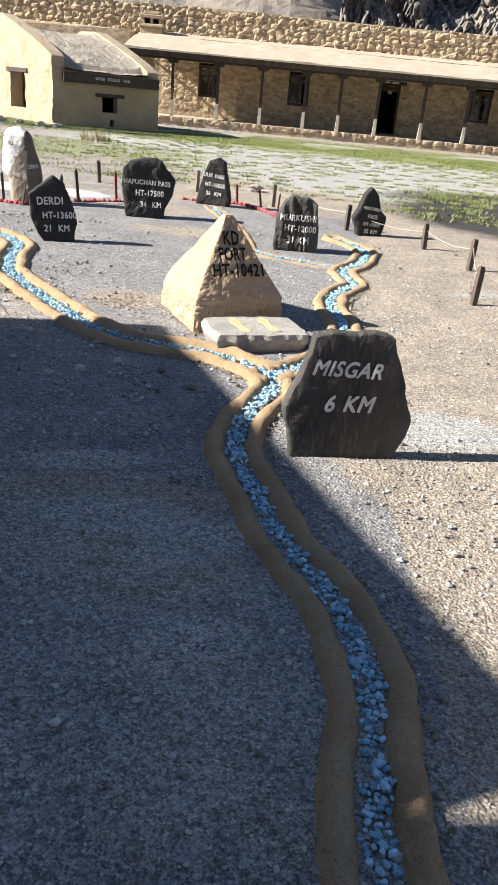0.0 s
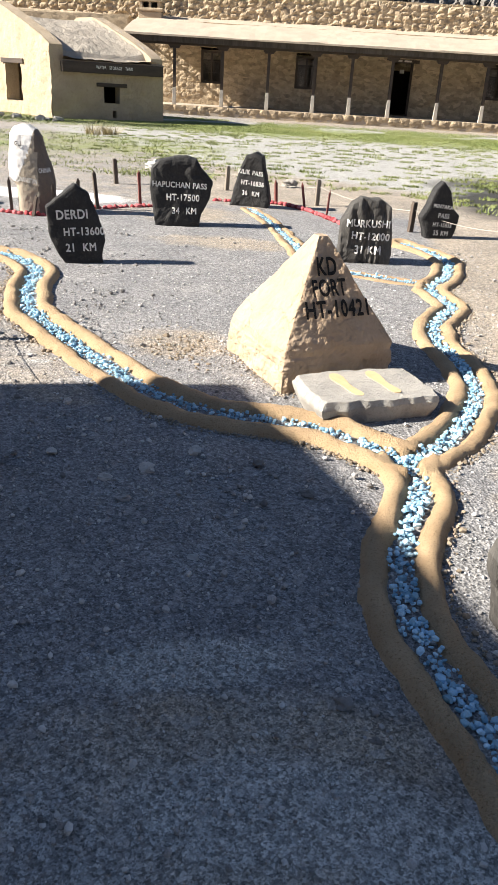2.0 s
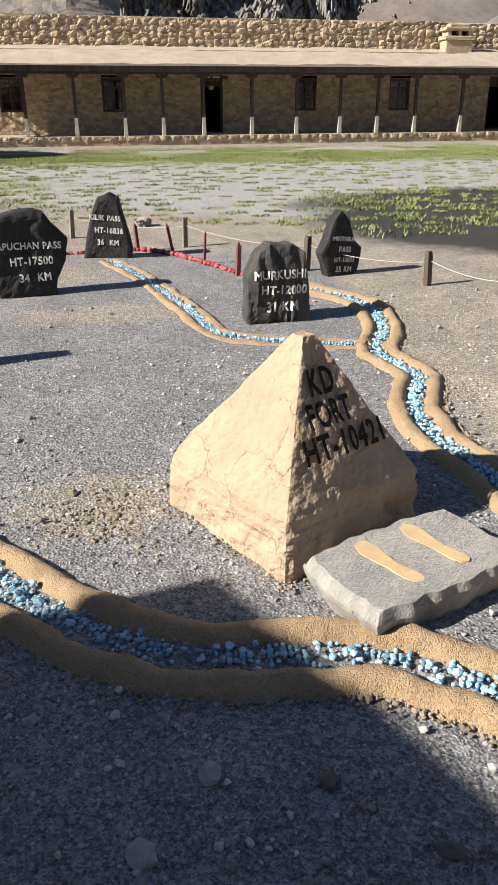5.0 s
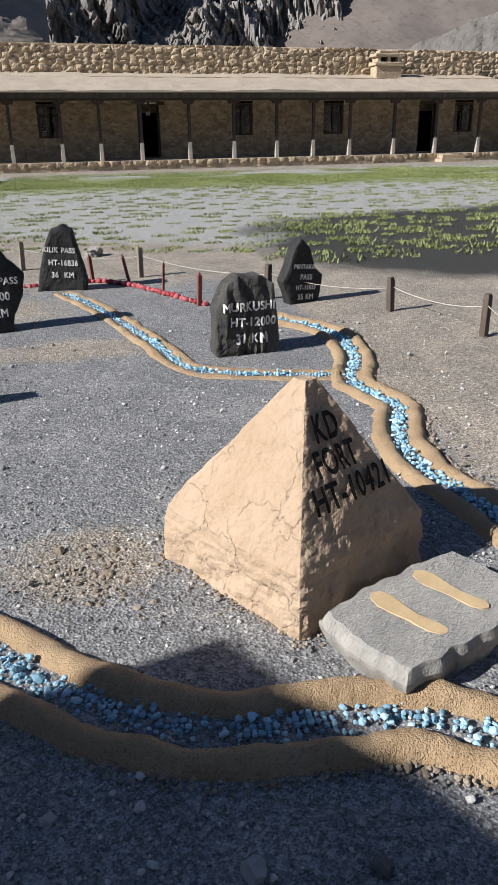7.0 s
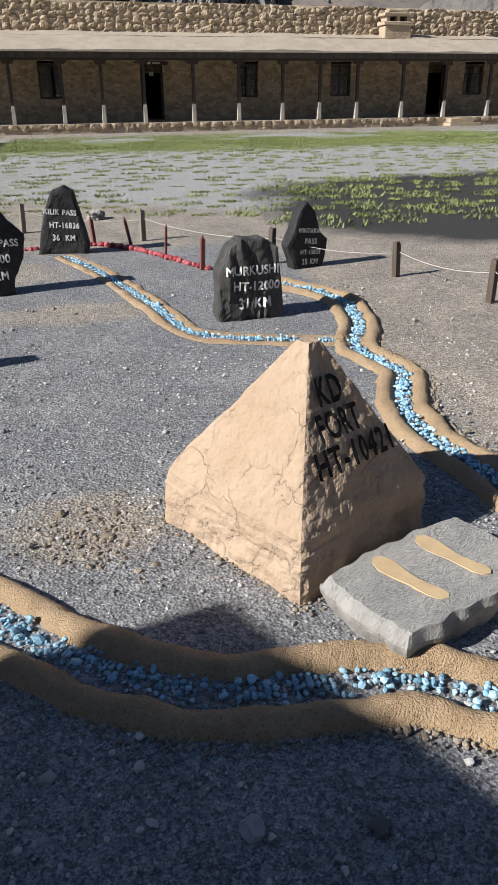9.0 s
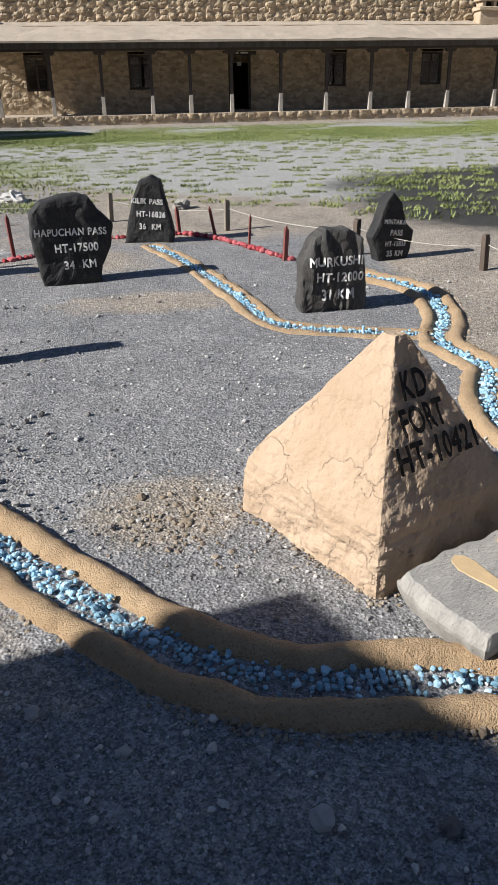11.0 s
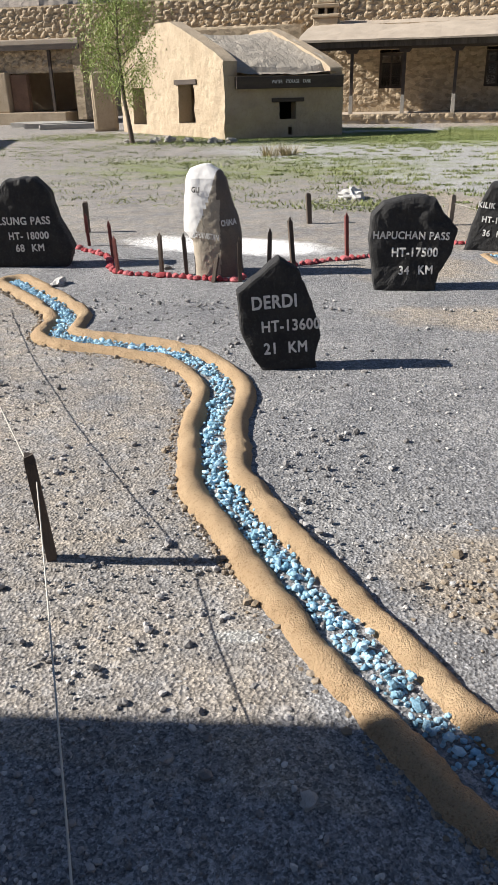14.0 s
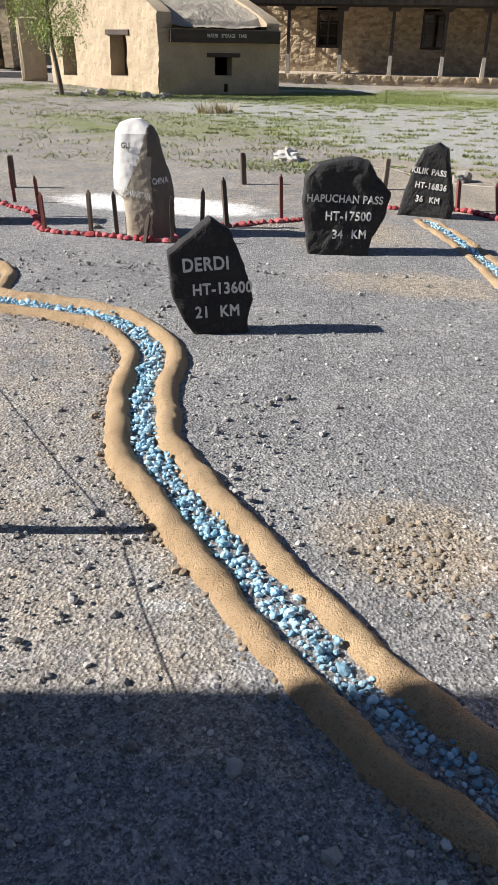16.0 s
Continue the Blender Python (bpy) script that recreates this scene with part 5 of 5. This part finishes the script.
def lone_rock(x, y, s, material, label, seed, sub=3, name="rock"):
    ob = new(name, rock_mesh(name, material, seed, sub, 0.6, 0.55))
    ob.matrix_basis = pose(x, y, gz(x, y) + s * 0.12, 0, 0, seed * 37) @ Matrix.Scale(s, 4)
    tagged(ob, label, "rock", "loose rocks")


lone_rock(-0.28, 12.2, 0.24, M_SLAB, "grey boulder at the edge of the grass", 1)
lone_rock(-2.3, 13.3, 0.30, M_WHITE_ROCK, "pale boulder in the grass", 2)
for k, (x, y, s) in enumerate(((-0.82, 4.18, 0.065), (-0.55, 4.1, 0.05), (-1.48, 4.62, 0.06), (-1.42, 4.1, 0.05), (-0.35, 3.87, 0.05), (0.62, 1.98, 0.03), (0.66, 1.16, 0.035), (-0.3, 2.78, 0.045), (-1.0, 4.0, 0.07), (-0.75, 3.4, 0.04), (-1.05, 3.75, 0.045), (0.35, 2.65, 0.04), (-4.1, 8.75, 0.12), (-3.4, 9.3, 0.1), (-1.15, 3.9, 0.05), (-1.25, 4.45, 0.04), (-0.6, 3.6, 0.035), (-0.95, 3.6, 0.035), (0.25, 1.3, 0.025), (-0.2, 3.3, 0.03))):
    lone_rock(x, y, s, M_WHITE_ROCK if k % 3 != 1 else M_PEBBLE, "pale angular stone on the gravel", 10 + k, 2)
for k in range(12):
    lone_rock(-9.5 + 3.2 * random.random(), 22.6 + 1.5 * random.random(), random.uniform(0.12, 0.35), M_SLAB, "grey rock by the mud house", 40 + k, 2)

# loose gravel
rngp = np.random.RandomState(9)
peb = []
for _ in range(46000):
    x, y = rngp.uniform(-4.2, 2.2), 0.6 + 8.0 * rngp.rand() ** 1.25
    if x < -1.6 and y < 4.2 or rngp.rand() < 0.25 * (y > 6):
        continue
    s = 0.006 * rngp.lognormal(0, 0.55)
    if x < -1.5 and rngp.rand() < 0.5:
        s *= 1.7
    peb.append((x, y, gz(x, y) + s * 0.25, min(s, 0.035)))
pa = np.array(peb)
_, _, pr, ins = river_field(pa[:, 0], pa[:, 1])
peb = [p for p, h, i in zip(peb, pr, ins) if h < -0.01]
tagged(new("gravel", scatter_mesh("gravel", peb, range(200, 212), M_PEBBLE)), "loose grey gravel lying on the ground", "gravel", kind="stuff")

specks = []
for _ in range(4300):
    x, y = rngp.uniform(-2.4, 1.5), 0.7 + 6.5 * rngp.rand() ** 1.15
    s = 0.009 * rngp.lognormal(0, 0.5)
    specks.append((x, y, gz(x, y) + s * 0.25, min(s, 0.03)))
sa = np.array(specks)
_, _, pr, ins = river_field(sa[:, 0], sa[:, 1])
specks = [p for p, h in zip(specks, pr) if h < -0.01]
tagged(new("pale_gravel", scatter_mesh("pale_gravel", specks, range(230, 240), M_WHITE_ROCK, 1, 0.4)), "scattered pale chips of stone on the ground", "gravel", kind="stuff")
clods = []
for name, side in (("left", 1), ("right", 1), ("lower", 1)):
    line, outer = LINES[name], RIVERS[name][2]
    tang = np.gradient(line, axis=0)
    tang /= np.linalg.norm(tang, axis=1)[:, None]
    sign = 1 if name == "left" else -1
    for i in range(len(line)):
        for _ in range(4 if side > 0 and name != "lower" else 2):
            o = sign * side * (outer + rngp.normal(0.012, 0.012))
            x, y = line[i, 0] - tang[i, 1] * o + rngp.normal(0, 0.006), line[i, 1] + tang[i, 0] * o + rngp.normal(0, 0.006)
            s = 0.011 * rngp.lognormal(0, 0.45)
            clods.append((x, y, gz(x, y) + s * 0.2, min(s, 0.035)))
for _ in range(260):
    a, r = rngp.uniform(0, 6.28), abs(rngp.normal(0, 0.2))
    x, y = -0.98 + r * math.cos(a), 5.45 + r * math.sin(a)
    clods.append((x, y, gz(x, y) + 0.003, 0.012 * rngp.lognormal(0, 0.5)))
for u in np.linspace(0, 1, 90):
    for p, q in (((-0.78, 5.54), (-0.45, 4.87)), ((-0.45, 4.87), (0.17, 5.17))):
        x, y = p[0] + (q[0] - p[0]) * u + rngp.normal(0, 0.014), p[1] + (q[1] - p[1]) * u + rngp.normal(-0.01, 0.014)
        clods.append((x, y, gz(x, y) + 0.003, 0.012 * rngp.lognormal(0, 0.4)))
ca = np.array(clods)
_, _, pr, ins = river_field(ca[:, 0], ca[:, 1])
clods = [p for p, h in zip(clods, pr) if h < 0.012]
tagged(new("soil_clods", scatter_mesh("soil_clods", clods, range(250, 258), M_CLOD, 1, 0.4)), "crumbled brown soil clods along the banks", "soil", kind="stuff")

# ---- grass and tree ----
def blades(name, tufts, material, label, seed, blades_each=14, spread=0.11, tall=0.09):
    rng = np.random.RandomState(seed)
    n = len(tufts) * blades_each
    t = np.repeat(np.array(tufts), blades_each, 0)
    a = rng.uniform(0, 2 * np.pi, n)
    rr = spread * t[:, 2] * np.sqrt(rng.rand(n))
    bx, by = t[:, 0] + rr * np.cos(a) * 1.4, t[:, 1] + rr * np.sin(a)
    bz = ground_z(bx, by) - 0.005
    h = tall * t[:, 2] * rng.uniform(0.5, 1.2, n)
    w = 0.007 + 0.008 * rng.rand(n)
    b = rng.uniform(0, 2 * np.pi, n)
    dx_, dy_ = np.cos(b), np.sin(b)
    ln = rng.uniform(0.3, 1.6, n) * h
    P = np.stack([np.stack([bx - dy_ * w, by + dx_ * w, bz], 1), np.stack([bx + dy_ * w, by - dx_ * w, bz], 1), np.stack([bx + dx_ * ln, by + dy_ * ln, bz + h], 1)], 1).reshape(-1, 3)
    me = mesh_of(name, P, np.arange(3 * n).reshape(-1, 3), material)
    return tagged(new(name, me), label, "grass", kind="stuff")


rg = np.random.RandomState(31)
tufts = []
for i in range(44):
    for j in range(26):
        x, y = -4 + 0.5 * i + rg.normal(0, 0.08) + 0.25 * (j % 2), 10.9 + 0.56 * j + rg.normal(0, 0.09)
        if y > np.interp(x, [-6, -1, 3, 12, 18], [17, 12.6, 11.0, 10.5, 10.5]) and rg.rand() < 0.85:
            tufts.append((x, y, rg.uniform(0.5, 1.2)))
blades("grass_tufts", tufts, M_GRASS, "small green grass tufts in rows on pale silt", 5, 70, 0.135, 0.040)
dense = []
while len(dense) < 10000:
    x, y = rg.uniform(-9, 22), rg.uniform(17, 31)
    p = float(np.clip(1 - abs(y - (26.5 - 0.05 * x)) / 5.5, 0.02, 1)) * float(np.clip((17 - x) * 0.25, 0.25, 1))
    if float(value_noise(x, y, 0.7, 77)) < -0.25 or rg.rand() > p:
        continue
    dense.append((x, y, rg.uniform(0.6, 1.2)))
blades("grass_field", dense, M_GRASS, "patchy green grass before the long building", 6, 14, 0.24, 0.04)
marsh = []
while len(marsh) < 120:
    x, y = rg.uniform(1.4, 10), rg.uniform(9.6, 15.4)
    if y < 10.9 - 0.1 * x + 0.3 * rg.rand():
        continue
    marsh.append((x, y, rg.uniform(0.7, 2.0)))
blades("marsh_grass", marsh, M_GRASS, "taller green grass on wet ground", 7, 40, 0.13, 0.034)
side = [(rg.uniform(-7.5, -1.5), rg.uniform(12.5, 19), rg.uniform(0.4, 1.1)) for _ in range(420)] + [(rg.normal(-9.5, 2.2), rg.normal(20.5, 1.6), rg.uniform(0.4, 0.9)) for _ in range(260)] + [(rg.normal(-12.0, 1.2), rg.normal(26.5, 1.3), rg.uniform(0.6, 1.3)) for _ in range(260)] + [(-9.05 + rg.normal(0, 0.15), 23.15 + rg.normal(0, 0.12), 1.0) for _ in range(12)] + [(rg.normal(-2.1, 0.35), rg.normal(12.7, 0.2), 1.0) for _ in range(60)]
blades("side_grass", side, M_GRASS, "sparse short grass on stony ground", 8, 16, 0.2, 0.045)
blades("dry_tuft", [(-4.3 + rg.normal(0, 0.12), 19.2 + rg.normal(0, 0.1), rg.uniform(1.0, 2.0)) for _ in range(9)], M_DRY, "dry yellow grass tuft", 9, 20, 0.06, 0.16)


def tree():
    ob = thing("willow_tree", pose(-9.06, 23.2, 0.17), "slender young willow with light green feathery leaves", "tree")
    trunk = [(0, 0, -0.05, 0.07), (-0.06, 0, 0.5, 0.06), (-0.14, 0, 1.1, 0.05), (-0.18, 0.03, 1.7, 0.042), (-0.2, 0, 2.4, 0.032), (-0.12, 0, 3.2, 0.02), (-0.1, 0, 4.0, 0.008)]
    limbs = [trunk]
    rng = random.Random(3)
    tips = []
    for k in range(26):
        z = 1.25 + 2.5 * k / 26
        a = k * 2.4
        r = 0.95 * (0.45 + 0.55 * math.sin(min(1, (z - 0.9) / 2.2) * math.pi * 0.75))
        bx = np.interp(z, [q[2] for q in trunk], [q[0] for q in trunk])
        e = (bx + r * math.cos(a), r * math.sin(a), z + rng.uniform(0.15, 0.7))
        limbs.append([(bx, 0, z, 0.02), ((bx + e[0]) / 2, e[1] / 2, z + 0.3, 0.012), (*e, 0.004)])
        tips.append(((bx, 0, z), e))
    V, F = [], []
    for ln in limbs:
        base = len(V)
        for x, y, z, r in ln:
            for i in range(7):
                V.append((x + r * math.cos(i * 0.8976), y + r * math.sin(i * 0.8976), z))
        for j in range(len(ln) - 1):
            F += [(base + j * 7 + i, base + j * 7 + (i + 1) % 7, base + (j + 1) * 7 + (i + 1) % 7, base + (j + 1) * 7 + i) for i in range(7)]
    linked("trunk", mesh_of("trunk", V, F, M_BARK, True), ob, "thin leaning brown trunk and limbs")
    V, F = [], []
    for p, e in tips:
        for _ in range(26):
            t = rng.uniform(0.25, 1.05)
            s = Vector(p).lerp(Vector(e), t) + Vector([rng.gauss(0, 0.13) for _ in range(3)])
            drop = rng.uniform(0.25, 0.7)
            dirn = Vector((rng.gauss(0, 0.25), rng.gauss(0, 0.25), -drop))
            for q in range(20):
                c = s + dirn * (q / 20) + Vector([rng.gauss(0, 0.035) for _ in range(3)])
                d = Vector((rng.gauss(0, 0.6), rng.gauss(0, 0.6), -0.7)).normalized() * rng.uniform(0.035, 0.075)
                w = d.cross(Vector((rng.gauss(0, 1), rng.gauss(0, 1), rng.gauss(0, 1)))).normalized() * 0.012
                b = len(V)
                V += [c, c + d * 0.5 + w, c + d, c + d * 0.5 - w]
                F.append((b, b + 1, b + 2, b + 3))
    linked("crown", mesh_of("crown", V, F, M_LEAF), ob, "feathery drooping light green leaves")


tree()

# blue stones nearest to the walk, one by one
protos_b = [rock_mesh("pebble", M_BLUE, 500 + k, 1, 0.75, 0.28) for k in range(8)]
for k, (x, y, z, s) in enumerate(near):
    ob = new("pebble", protos_b[k % 8])
    ob.parent = river
    ob.matrix_basis = pose(x, y, z, random.uniform(-25, 25), random.uniform(-25, 25), random.uniform(0, 360)) @ Matrix.Scale(s, 4)
